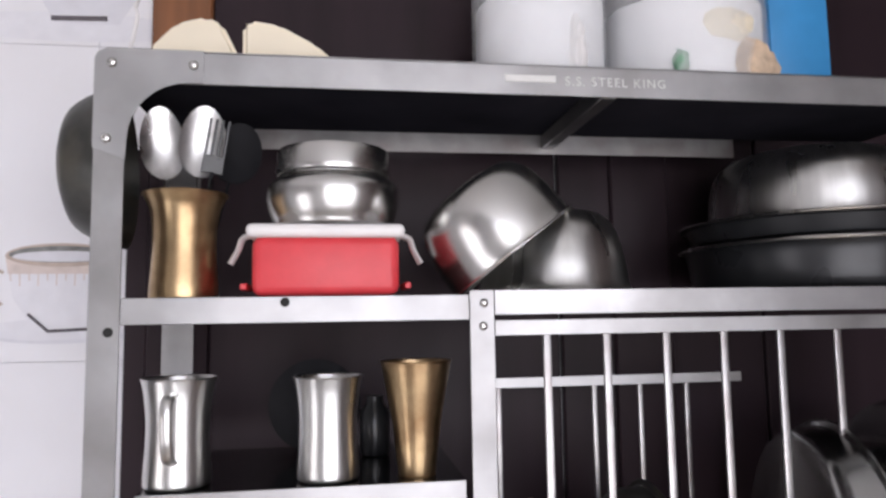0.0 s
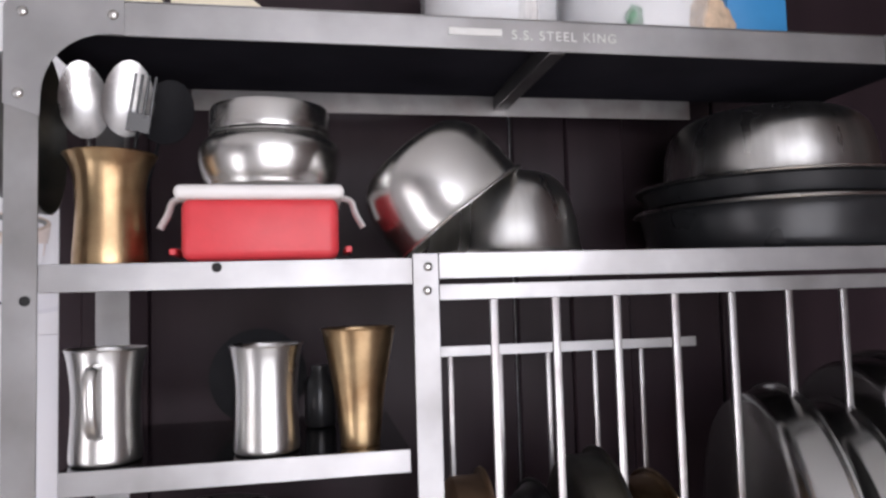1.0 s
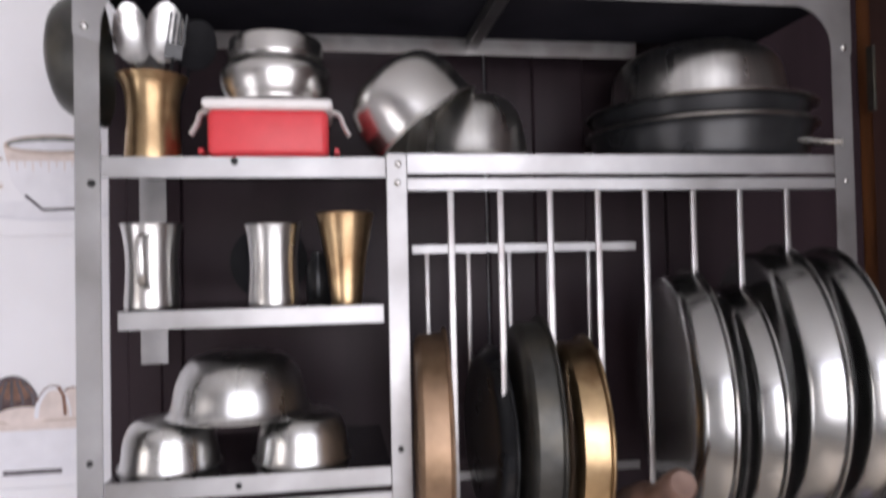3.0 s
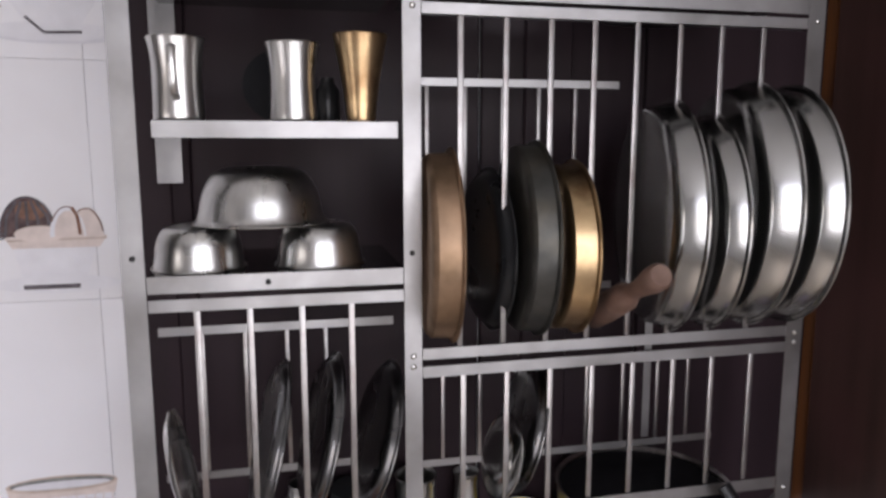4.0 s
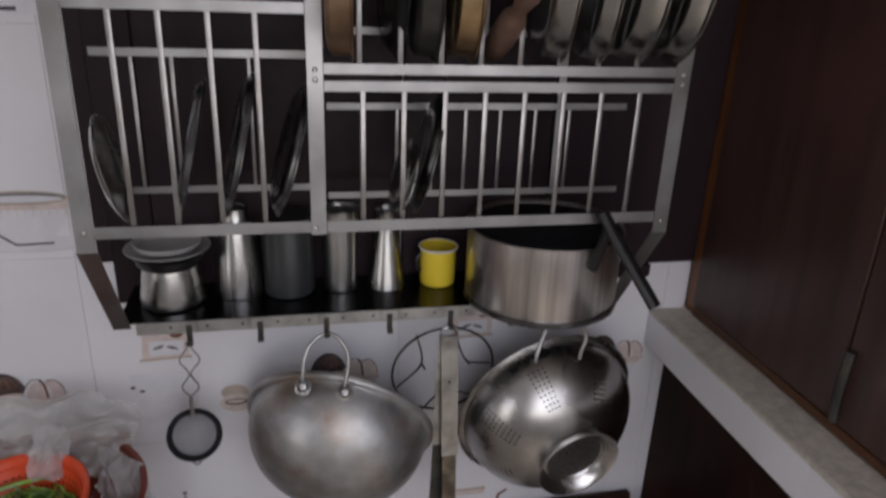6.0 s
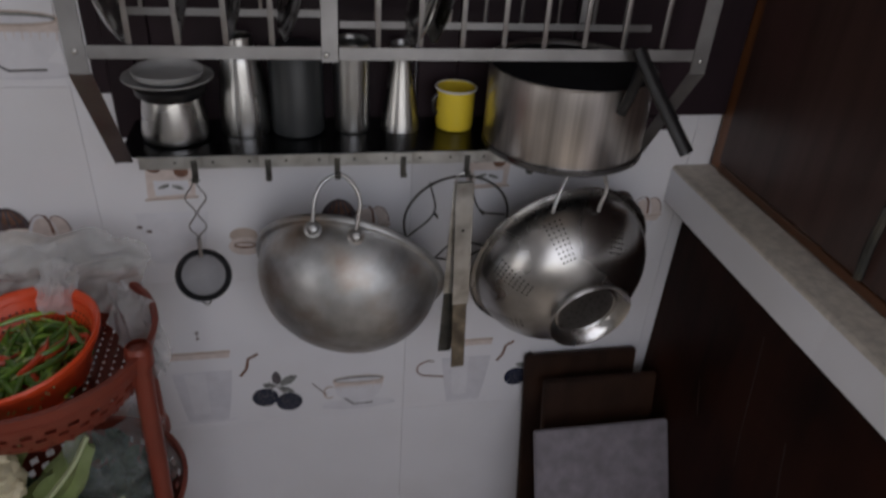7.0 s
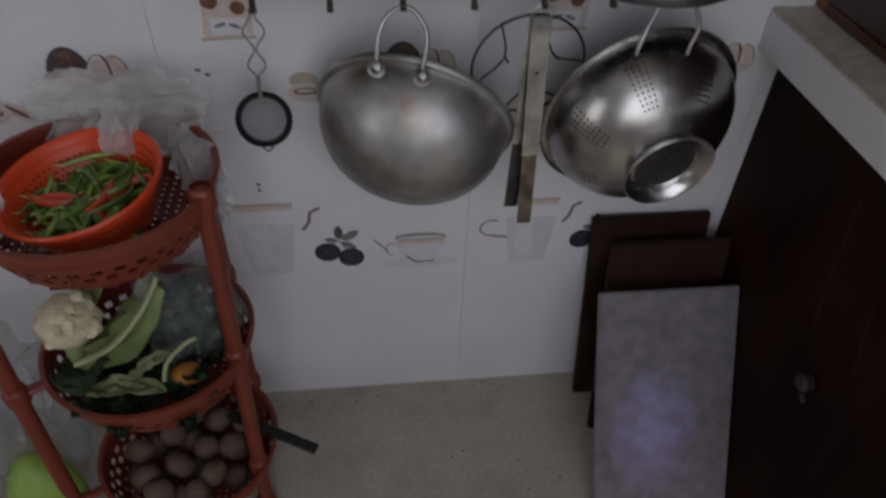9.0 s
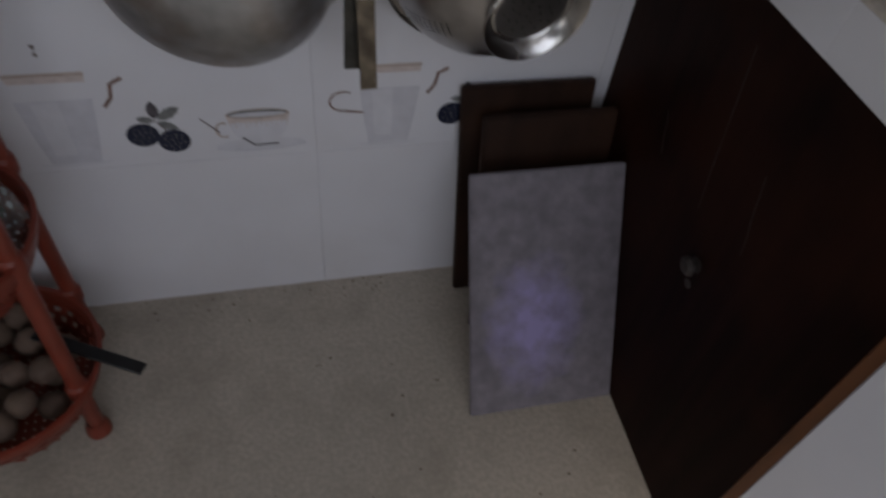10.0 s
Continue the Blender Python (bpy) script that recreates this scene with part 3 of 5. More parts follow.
print_on(TILES[(2, 2)], egg_print(-0.242, 1.005, 0.155) + mushroom_print(-0.44, 0.935))
print_on(TILES[(4, 2)], egg_print(1.010, 1.000, 0.150))
print_on(TILES[(3, 2)], flower_card_print(0.025, 1.115) + [("p_pale", [(-0.05, 1.05), (-0.03, 0.93), (0.07, 0.93), (0.09, 1.05)]), ("speck", ell(-0.045, 1.018, 0.006, 0.004, 8)), ("speck", ell(-0.028, 1.008, 0.006, 0.004, 8))])
print_on(TILES[(4, 2)], flower_card_print(0.66, 1.120))
print_on(TILES[(3, 1)], [("speck", ell(0.03, 0.742, 0.005, 0.004, 8)), ("speck", ell(0.03, 0.725, 0.004, 0.004, 8)), ("speck", stroke([(0.03, 0.74), (0.03, 0.726)], 0.002))])
print_on(TILES[(2, 3)], cup_print(-0.19, 1.325, 0.165, 0.10))
print_on(TILES[(2, 4)], egg_print(-0.172, 1.822, 0.150) + [("p_pale", ell(-0.17, 1.752, 0.09, 0.014)), ("p_dark", stroke([(-0.22, 1.748), (-0.14, 1.748)], 0.007))])
print_on(TILES[(2, 5)], cup_print(-0.150, 2.116, 0.135, 0.108))
print_on(TILES[(2, 6)], [("p_pale", ell(-0.15, 2.525, 0.16, 0.020)), ("p_grey", [(-0.21, 2.60), (-0.17, 2.53), (-0.09, 2.53), (-0.05, 2.60)]), ("p_dark", stroke([(-0.175, 2.536), (-0.105, 2.538)], 0.007))])
print_on(TILES[(1, 3)], cup_print(-0.80, 1.325, 0.13, 0.10))
print_on(TILES[(1, 1)], berry_print(-0.43, 0.526))

# dark wooden cupboard front let into the wall behind the rack
cup = root("wall_cupboard", (0.55, WALL_Y, 1.215), "dark wooden wall cupboard with plain doors behind the rack", "cupboard", kind="structure")
FY = WALL_Y - 0.02
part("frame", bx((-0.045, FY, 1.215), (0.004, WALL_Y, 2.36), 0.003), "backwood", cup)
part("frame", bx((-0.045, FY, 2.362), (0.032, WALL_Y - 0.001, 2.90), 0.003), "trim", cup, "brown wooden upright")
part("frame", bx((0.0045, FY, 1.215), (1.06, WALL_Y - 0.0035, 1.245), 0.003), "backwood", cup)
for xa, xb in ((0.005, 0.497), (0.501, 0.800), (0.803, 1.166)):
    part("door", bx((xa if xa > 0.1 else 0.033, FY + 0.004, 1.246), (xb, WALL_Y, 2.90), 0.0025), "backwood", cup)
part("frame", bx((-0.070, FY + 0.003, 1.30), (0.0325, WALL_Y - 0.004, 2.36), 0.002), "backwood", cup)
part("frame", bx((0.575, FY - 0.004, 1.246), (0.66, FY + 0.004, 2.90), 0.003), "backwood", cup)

# built-in cupboard with a stone ledge along the east side
east = root("ledge_cupboard", (1.3, -0.3, 0.0), "dark varnished built-in cupboard under a tiled ledge", "cupboard", kind="structure")
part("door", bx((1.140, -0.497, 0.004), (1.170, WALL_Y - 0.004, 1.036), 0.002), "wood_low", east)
part("frame", bx((1.130, -0.535, 0.002), (1.172, -0.499, 1.036), 0.004), "trim", east, "brown wooden door post")
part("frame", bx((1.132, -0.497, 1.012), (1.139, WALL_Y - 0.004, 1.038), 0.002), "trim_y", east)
part("pillar", bx((1.095, -1.30, 0.0), (1.55, -0.537, 1.036), 0.004), "tile", east, "white tiled pillar")
for k in range(3):
    ya, yb = WALL_Y - 0.004 - k * 0.55, WALL_Y - 0.006 - (k + 1) * 0.55
    part("tile", bx((1.080, max(yb + 0.001, -1.30), 1.038), (1.088, ya, 1.118), 0.001), "tile", east)
bm = bx((1.0805, -1.30, 1.106), (1.60, WALL_Y - 0.004, 1.127), 0.004)
part("ledge", bm, "ledge_stone", east, "rough unpolished stone ledge")
part("fascia_core", bx((1.0885, -1.30, 1.038), (1.16, WALL_Y - 0.004, 1.1055)), "grout", east)
kb = lathe([(0, 0.026), (0.013, 0.025), (0.019, 0.019), (0.019, 0.014), (0.010, 0.009), (0.008, 0.003), (0.016, 0.001), (0.016, 0.0), (0.0, 0.0)], 20, turn_to((1.1395, -0.168, 0.548), (-1, 0, 0)))
part("knob", kb, "knobmetal", east, "small dull metal knob")
part("keyhole_plate", lathe([(0, 0.0015), (0.009, 0.0013), (0.010, 0.0), (0, 0.0)], 16, turn_to((1.1395, -0.172, 0.498), (-1, 0, 0))), "knobmetal", east)
srng = random.Random(31)
for ya, za, yb, zb in ((-0.055, 0.935, -0.105, 0.63), (-0.20, 0.80, -0.24, 0.66), (0.08, 0.70, 0.05, 0.62)):
    line = [(1.1397, ya + (yb - ya) * f + srng.uniform(-0.002, 0.002), za + (zb - za) * f) for f in (0, 0.25, 0.5, 0.75, 1)]
    part("scratch", tube(curve_pts(line, 12), 0.0007, 5), "scratch", east, "pale scratch in the varnish")

upper = root("tall_cupboard", (1.3, -0.3, 1.13), "tall dark varnished wooden cupboard standing on the ledge", "cupboard", kind="structure")
part("carcass", bx((1.185, -1.30, 1.129), (1.62, WALL_Y - 0.006, 2.90)), "wood", upper)
part("frame", bx((1.168, WALL_Y - 0.045, 1.129), (1.184, WALL_Y - 0.006, 2.90), 0.003), "trim", upper, "orange-brown wooden door post")
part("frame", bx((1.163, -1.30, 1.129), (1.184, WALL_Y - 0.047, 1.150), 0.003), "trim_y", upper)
for ya, yb in ((-0.168, WALL_Y - 0.048), (-0.62, -0.171), (-1.29, -0.623)):
    part("door", bx((1.160, ya, 1.153), (1.184, yb, 2.89), 0.003), "wood", upper)
hb = bx((1.1545, WALL_Y - 0.062, 2.28), (1.160, WALL_Y - 0.046, 2.39), 0.001)
part("hinge", hb, "bronze", upper, "dark metal hinge")
kb = lathe([(0, 0.03), (0.012, 0.028), (0.017, 0.018), (0.009, 0.010), (0.007, 0.0), (0.0, 0.0)], 18, turn_to((1.160, -0.03, 1.99), (-1, 0, 0)))
part("knob", kb, "bronze", upper, "dark round knob")
part("bolt", tube([(1.152, -0.185, 1.16), (1.148, -0.185, 1.22), (1.152, -0.185, 1.29)], 0.008, 8), "bronze", upper, "dark metal bolt")


# ---- the plate rack ----
rack = root("plate_rack", (0.445, 0.1, 1.25), "wall-mounted stainless steel kitchen plate rack full of dishes", "plate rack")
PT = 0.0012


def angle_post(name, xa, xb, za, zb):
    """A folded upright: a face and a return to the back."""
    bm = bmesh.new()
    box(bm, (xa, -0.001, za), (xb, 0.0005, zb), 0.0004)
    return part(name, bm, "rack", rack)


def rivet(parent, x, z, kind="rivet", y=-0.0015, r=0.0042):
    if kind == "hole":
        bm = lathe([(0, 0.0004), (r, 0.0004), (r, -0.0004), (0, -0.0004)], 14, turn_to((x, y, z), (0, -1, 0)))
        return part("screw_hole", bm, "hole", parent, "dark empty screw hole")
    bm = lathe([(0, 0.0026), (r * 0.55, 0.0023), (r * 0.9, 0.0012), (r, 0.0), (0, 0.0)], 14, turn_to((x, y, z), (0, -1, 0)))
    return part("rivet", bm, "steel", parent)


TOP = 2.377
post_l = angle_post("post", -0.013, 0.013, 1.435, 2.34)
post_r = angle_post("post", 0.877, 0.903, 1.435, 2.34)
part("post_return", bx((-0.013, 0.0006, 1.435), (-0.0118, 0.024, 2.36)), "rack", post_l)
part("post_return", bx((0.9018, 0.0006, 1.435), (0.903, 0.024, 2.36)), "rack", post_r)
mid = angle_post("post", 0.3165, 0.3395, 1.452, 2.162)
rivet(post_l, 0.004, 2.129, "hole")
rivet(post_l, 0.0, 1.834, "hole", r=0.0036)
rivet(mid, 0.327, 1.83, "hole", r=0.0036)
for x, z in ((0.330, 2.150), (0.329, 2.129), (0.328, 1.696), (0.328, 1.682), (0.323, 1.463)):
    rivet(mid, x, z)
for z in (2.13, 1.694, 1.680, 1.456):
    rivet(post_r, 0.890, z, r=0.0034)
rivet(post_l, 0.0, 1.466)

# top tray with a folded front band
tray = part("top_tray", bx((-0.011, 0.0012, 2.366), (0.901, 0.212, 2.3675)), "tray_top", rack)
band = part("front_band", bx((0.06, -0.001, 2.348), (0.83, 0.0005, TOP), 0.0004), "rack", rack)
part("band_lip", bx((0.06, -0.001, TOP), (0.83, 0.007, TOP + 0.0015), 0.0006), "rack", band)
part("back_rail", bx((0.098, 0.2125, 2.342), (0.715, 0.2137, 2.366)), "bar", rack)
strut = bx((0.452, 0.004, 2.348), (0.468, 0.212, 2.366), 0.001)
part("strut", strut, "rack", rack)


def gusset(sign, x_edge):
    """Corner plate with a rounded inner edge."""
    pts = [(0, TOP - 0.088), (0, TOP - 0.008), (0.003, TOP - 0.002), (0.010, TOP + 0.0015), (0.092, TOP + 0.0015), (0.092, TOP - 0.0285)]
    for i in range(9):
        pts.append((0.028 + 0.052 - 0.052 * math.sin(radians(90 * i / 8)), TOP - 0.0285 - 0.052 * (1 - math.cos(radians(90 * i / 8)))))
    pts.append((0.0275, TOP - 0.098))
    pts = [(x_edge + sign * x, z) for x, z in pts]
    return part("corner_plate", plate_poly(pts, 0.0012, None, Matrix.Translation((0, -0.0026, 0))), "rack", rack)


gl, gr = gusset(1, -0.0135), gusset(-1, 0.9035)
for g, xs in ((gl, (0.001, 0.070, -0.002)), (gr, (0.891, 0.822, 0.892))):
    for x, z in zip(xs, (2.365, 2.365, 2.297)):
        rivet(g, x, z, y=-0.0028, r=0.0045)

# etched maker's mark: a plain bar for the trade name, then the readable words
part("etched_mark", bx((0.355, -0.0016, 2.3605), (0.405, -0.0011, 2.3675), 0.0004), "engrave", band)
tx = bpy.data.curves.new("lettering", "FONT")
tx.body, tx.size, tx.extrude, tx.space_character = "S.S. STEEL KING", 0.0125, 0.0002, 1.2
tob = new("lettering", tx)
dg = bpy.context.evaluated_depsgraph_get()
tme = bpy.data.meshes.new_from_object(tob.evaluated_get(dg))
bpy.data.objects.remove(tob)
tme.materials.append(M["engrave"])
letters = new("lettering", tme)
letters.parent = band
letters.matrix_basis = pose(0.414, -0.0013, 2.3585, 90, 0, 0)

# shelves and rails
def shelf(xa, xb, z0, z1, y1=0.21, y0=-0.001):
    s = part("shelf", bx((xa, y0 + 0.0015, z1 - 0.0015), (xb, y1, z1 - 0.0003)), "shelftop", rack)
    part("shelf_lip", bx((xa, y0, z0), (xb, y0 + 0.0013, z1), 0.0004), "rack", s)
    return s


s1 = shelf(0.0135, 0.316, 2.135, 2.158)
rivet(s1, 0.151, 2.153, "hole")
shelf(0.340, 0.8765, 2.139, 2.162)
shelf(0.028, 0.311, 1.972, 1.992, 0.21, 0.002)
s3 = shelf(0.0135, 0.316, 1.791, 1.812)
rivet(s3, 0.151, 1.801, "hole", r=0.0036)


def rail(xa, xb, z0, z1, y=0.0, depth=0.012):
    bm = bmesh.new()
    box(bm, (xa, y - 0.001, z0), (xb, y + 0.0002, z1), 0.0003)
    box(bm, (xa, y + 0.0004, z0), (xb, y + depth, z0 + 0.001))
    return part("rail", bm, "rack", rack)


def bars(xs, z0, z1, y=0.004, w=0.0075, mk="bar"):
    me = None
    for x in xs:
        if me is None:
            bm = bmesh.new()
            box(bm, (-w / 2, -0.0018, 0), (w / 2, 0.0018, z1 - z0), 0.0009, None, 0, 2)
            o = part("bar", bm, mk, rack)
            me = o.data
            o.matrix_parent_inverse = Matrix.Identity(4)
            o.matrix_basis = rack.matrix_basis.inverted() @ Matrix.Translation((x, y, z0))
        else:
            o = new("bar", me)
            o.parent = rack
            o.matrix_basis = rack.matrix_basis.inverted() @ Matrix.Translation((x, y, z0))


rail(0.340, 0.8765, 2.120, 2.134)
rail(0.340, 0.8765, 1.690, 1.705)
rail(0.340, 0.8765, 1.666, 1.681)
rail(0.0135, 0.316, 1.769, 1.784)
rail(0.0135, 0.316, 1.456, 1.474)
rail(0.3405, 0.8765, 1.455, 1.473)
bars((0.390, 0.4485, 0.508, 0.567, 0.6265, 0.688, 0.749, 0.812), 1.704, 2.121)
bars((0.395, 0.455, 0.516, 0.577, 0.638, 0.700, 0.761, 0.824), 1.473, 1.667)
bars((0.067, 0.128, 0.190, 0.2505), 1.474, 1.770)
# rear rails with their shorter bars
rail(0.366, 0.70, 2.052, 2.064, 0.2, 0.006)
rail(0.366, 0.70, 1.728, 1.740, 0.205, 0.006)
bars((0.387, 0.447, 0.507, 0.566, 0.627), 1.735, 2.053, 0.202, 0.006)
rail(-0.012, 0.332, 1.688, 1.701, 0.2, 0.006)
rail(-0.012, 0.332, 1.463, 1.475, 0.2, 0.006)
bars((0.048, 0.109, 0.170, 0.228), 1.475, 1.689, 0.202, 0.006)
rail(0.352, 0.902, 1.604, 1.616, 0.2, 0.006)
rail(0.352, 0.902, 1.446, 1.458, 0.2, 0.006)
bars((0.412, 0.474, 0.536, 0.597, 0.661, 0.727, 0.792, 0.85), 1.457, 1.605, 0.202, 0.006)
part("rear_upright", bx((-0.002, 0.2065, 1.91), (0.033, 0.2077, 2.36), 0.0004), "rack", rack)
part("rear_upright", bx((0.768, 0.2065, 1.458), (0.782, 0.2077, 1.728), 0.0004), "rack", rack)
for xs in (-0.0135, 0.9023):
    # side sheet that slopes back to the lowest shelf
    pts = [(0.0, 1.436), (0.024, 1.436), (0.158, 1.252), (0.130, 1.244)]
    bm = plate_poly(pts, 0.0014, None, Matrix.Translation((xs, 0, 0)) @ pose(0, 0, 0, 0, 0, 90))
    part("side_sheet", bm, "rack", rack)
    part("side_sheet_face", plate_poly([(0, 0), (0.026, 0), (0.028, 0.232), (0, 0.232)], 0.0012, None,
         Matrix.Translation((xs if xs < 0 else xs - 0.026, 0.131, 1.245)) @ pose(0, 0, 0, 34.5, 0, 0)), "rack", rack)
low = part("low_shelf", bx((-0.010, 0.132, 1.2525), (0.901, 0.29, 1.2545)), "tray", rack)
hr = part("hook_rail", bx((0.02, 0.1305, 1.231), (0.90, 0.1317, 1.2535), 0.0004), "hookrail", rack)
for x in (0.106, 0.225, 0.340, 0.454, 0.568, 0.683, 0.80):
    bm = bmesh.new()
    part("hook_plate", bx((x - 0.015, 0.1280, 1.2345), (x + 0.015, 0.1303, 1.2535), 0.0006), "hookrail", hr)
    for sx in (-0.030, 0.030):
        part("rivet", lathe([(0, 0.0012), (0.0022, 0.0008), (0.0026, 0), (0, 0)], 10, turn_to((x + sx, 0.1304, 1.243), (0, -1, 0))), "bronze", hr)
    box(bm, (x - 0.005, 0.1262, 1.212), (x + 0.005, 0.1278, 1.247), 0.0004)
    box(bm, (x - 0.005, 0.117, 1.212), (x + 0.005, 0.1262, 1.2136), 0.0004)
    box(bm, (x - 0.005, 0.1155, 1.212), (x + 0.005, 0.117, 1.222), 0.0004)
    part("hook", bm, "bronze", hr, "small dark steel hook")


# ---- vessels ----
def vessel(name, prof, at, mk, label, category, seg=44, m=None, group="", thick=0.0013, part_name="body"):
    r = root(name, at, label, category, group)
    mm = m if m is not None else Matrix.Translation(at)
    part(part_name, lathe(shell(prof, thick), seg, mm, closed=False), mk, r)
    if prof[-1][0] > 0.012:
        rr, rz = prof[-1][0] - thick * 0.3, prof[-1][1]
        part("rim", lathe([(rr + 0.0011 * math.cos(a), rz + 0.0011 * math.sin(a)) for a in [k * math.pi / 3 for k in range(6)]], seg, mm, closed=True), mk, r)
    return r


def smooth_prof(pts, n=18):
    return [(max(0, p.x), p.y) for p in curve_pts([(x, z, 0) for x, z in pts], n)]


S1, S1R, S2, S3, LOW = 2.1585, 2.1625, 1.9925, 1.8125, 1.255

# brass tumbler with cutlery
g = vessel("brass_tumbler", [(0, 0.001)] + smooth_prof([(0.030, 0), (0.031, 0.006), (0.0285, 0.05), (0.031, 0.081), (0.0385, 0.098)], 20), (0.054, 0.052, S1), "brass",
           "worn waisted brass tumbler holding spoons on the top shelf", "tumbler")


def spoon(name, base, top, w, h, mk, label, fork=False, yaw=0):
    base, top = Vector(base), Vector(top)
    r = root(name, base, label, "spoon" if not fork else "fork")
    d = (top - base).normalized()
    stem_end = top - d * h * (0.76 if fork else 0.95)
    part("handle", tube(curve_pts([base, (base + stem_end) / 2 + Vector((0, 0.002, 0)), stem_end], 12), 0.0035, 8, None, 0.45), mk, r)
    back = Vector((-math.sin(radians(yaw)), math.cos(radians(yaw)), 0))
    back = (back - d * back.dot(d)).normalized()
    mtx = Matrix.Translation(top - d * h * 0.5) @ Matrix((back.cross(d), back, d)).transposed().to_4x4()
    bm = bmesh.new()
    if fork:
        box(bm, (-w * 0.5, -0.001, -h * 0.28), (w * 0.5, 0.001, -h * 0.02), 0.0006)
        bmesh.ops.transform(bm, matrix=mtx, verts=bm.verts)
        for k in range(4):
            xk = -w * 0.5 + w * (0.02 + 0.28 * k)
            part("tine", bx((xk, -0.001, -h * 0.03), (xk + w * 0.13, 0.001, h * 0.5), 0.0005, mtx), mk, r)
    else:
        n, k = 20, 6
        rows = []
        for i in range(k + 1):
            f = i / k
            rows.append([bm.verts.new(mtx @ Vector((w * 0.5 * f * math.cos(a), -0.006 * (1 - f * f) * -1, h * 0.5 * f * (1 + 0.10 * math.sin(a)) * math.sin(a)))) for a in [2 * math.pi * j / n for j in range(n)]])
        for a, b in zip(rows, rows[1:]):
            for j in range(n):
                bm.faces.new((a[j], a[(j + 1) % n], b[(j + 1) % n], b[j]))
        bmesh.ops.remove_doubles(bm, verts=bm.verts, dist=1e-5)
        bmesh.ops.solidify(bm, geom=bm.faces[:], thickness=0.001)
    part("bowl" if not fork else "neck", bm, mk, r)
    return r


spoon("serving_spoon", (0.048, 0.052, S1 + 0.01), (0.031, 0.040, 2.336), 0.041, 0.070, "spoonsteel", "shiny steel serving spoon standing in the brass tumbler", yaw=13)
spoon("serving_spoon", (0.058, 0.056, S1 + 0.01), (0.073, 0.044, 2.339), 0.044, 0.070, "spoonsteel", "shiny steel serving spoon standing beside a fork", yaw=12)
spoon("fork", (0.062, 0.045, S1 + 0.01), (0.088, 0.034, 2.326), 0.020, 0.066, "nonstick", "dull steel fork standing in the brass tumbler", True, yaw=6)
spoon("ladle", (0.066, 0.06, S1 + 0.01), (0.103, 0.085, 2.334), 0.050, 0.066, "matteblack", "dark round ladle standing in the brass tumbler", yaw=6)

# red lunch box
lb = root("lunch_box", (0.187, 0.05, S1), "red plastic lunch box with a white clip-on lid", "lunch box")
part("body", bx((0.121, 0.002, S1), (0.253, 0.098, 2.213), 0.009, None, 3), "red", lb)
part("lid", bx((0.116, -0.003, 2.211), (0.258, 0.103, 2.2235), 0.0055, None, 3), "white", lb, "white plastic lid")
for sx, x in ((-1, 0.118), (1, 0.256)):
    pts = curve_pts([(x, 0.045, 2.218), (x + sx * 0.010, 0.045, 2.214), (x + sx * 0.014, 0.045, 2.203), (x + sx * 0.021, 0.045, 2.190)], 12)
    part("clip", tube(pts, 0.0085, 8, None, 0.35), "white", lb, "white plastic clip")
    part("lug", bx((min(x + sx * 0.003, x + sx * 0.009) , 0.02, 2.165), (max(x + sx * 0.003, x + sx * 0.009), 0.07, 2.171), 0.001), "red", lb)

# round steel tin on the box
dz = 2.2245
db = root("steel_tin", (0.19, 0.055, dz), "shiny round stainless steel tin with a fitted lid", "tin")
part("body", lathe(smooth_prof([(0.0, 0.001), (0.050, 0.0), (0.058, 0.006), (0.064, 0.024), (0.063, 0.040), (0.055, 0.048), (0.054, 0.050)], 30), 48, Matrix.Translation((0.193, 0.055, dz))), "steel", db)
part("lid", lathe([(0.0535, 0.0), (0.0545, 0.0), (0.0552, 0.003), (0.0545, 0.006), (0.0545, 0.020), (0.053, 0.024), (0.044, 0.026), (0.0, 0.0265)], 48, Matrix.Translation((0.193, 0.055, dz + 0.052))), "steel", db)

# two bowls, one tipped on the other
BOWL = [(0, 0.0)] + smooth_prof([(0.034, 0.0), (0.053, 0.006), (0.065, 0.024), (0.070, 0.050), (0.0715, 0.078), (0.075, 0.080)], 28)
FLARED = [(0, 0.0)] + smooth_prof([(0.036, 0.0), (0.053, 0.005), (0.067, 0.021), (0.075, 0.048), (0.0795, 0.078), (0.084, 0.0865)], 28)
vessel("steel_bowl", FLARED, (0.428, 0.10, S1R), "satin", "steel bowl upside down on the shelf", "bowl",
       m=Matrix.Translation((0.428, 0.10, S1R + 0.0865)) @ pose(0, 0, 0, 180, 0, 0), group="bowls on the top shelf")
vessel("steel_bowl", BOWL, (0.345, 0.05, S1R), "steel", "shiny steel bowl tipped over against another bowl", "bowl",
       m=turn_to((0.320, 0.048, 2.263), (0.60, -0.10, -0.79)), group="bowls on the top shelf")

# stack at the right: pan, tray and a wide bowl upside down
px, py = 0.776, 0.150
pn = root("frying_pan", (px, py, S1R), "black non-stick pan on the top shelf", "pan")
part("body", lathe(shell([(0, 0.0)] + smooth_prof([(0.130, 0.0), (0.142, 0.006), (0.149, 0.044), (0.157, 0.052)], 16), 0.002), 64, Matrix.Translation((px, py, S1R))), "nonstick", pn)
part("handle", tube(curve_pts([(px + 0.07, py - 0.122, S1R + 0.024), (px + 0.09, py - 0.138, S1R + 0.018), (px + 0.112, py - 0.150, S1R + 0.016)], 10), 0.008, 10, None, 0.6), "steel", pn, "short steel handle")
part("rim", lathe([(0.1565 + 0.002 * math.cos(a), 0.052 + 0.002 * math.sin(a)) for a in [k * math.pi / 3 for k in range(6)]], 64, Matrix.Translation((px, py, S1R)), closed=True), "steel", pn)
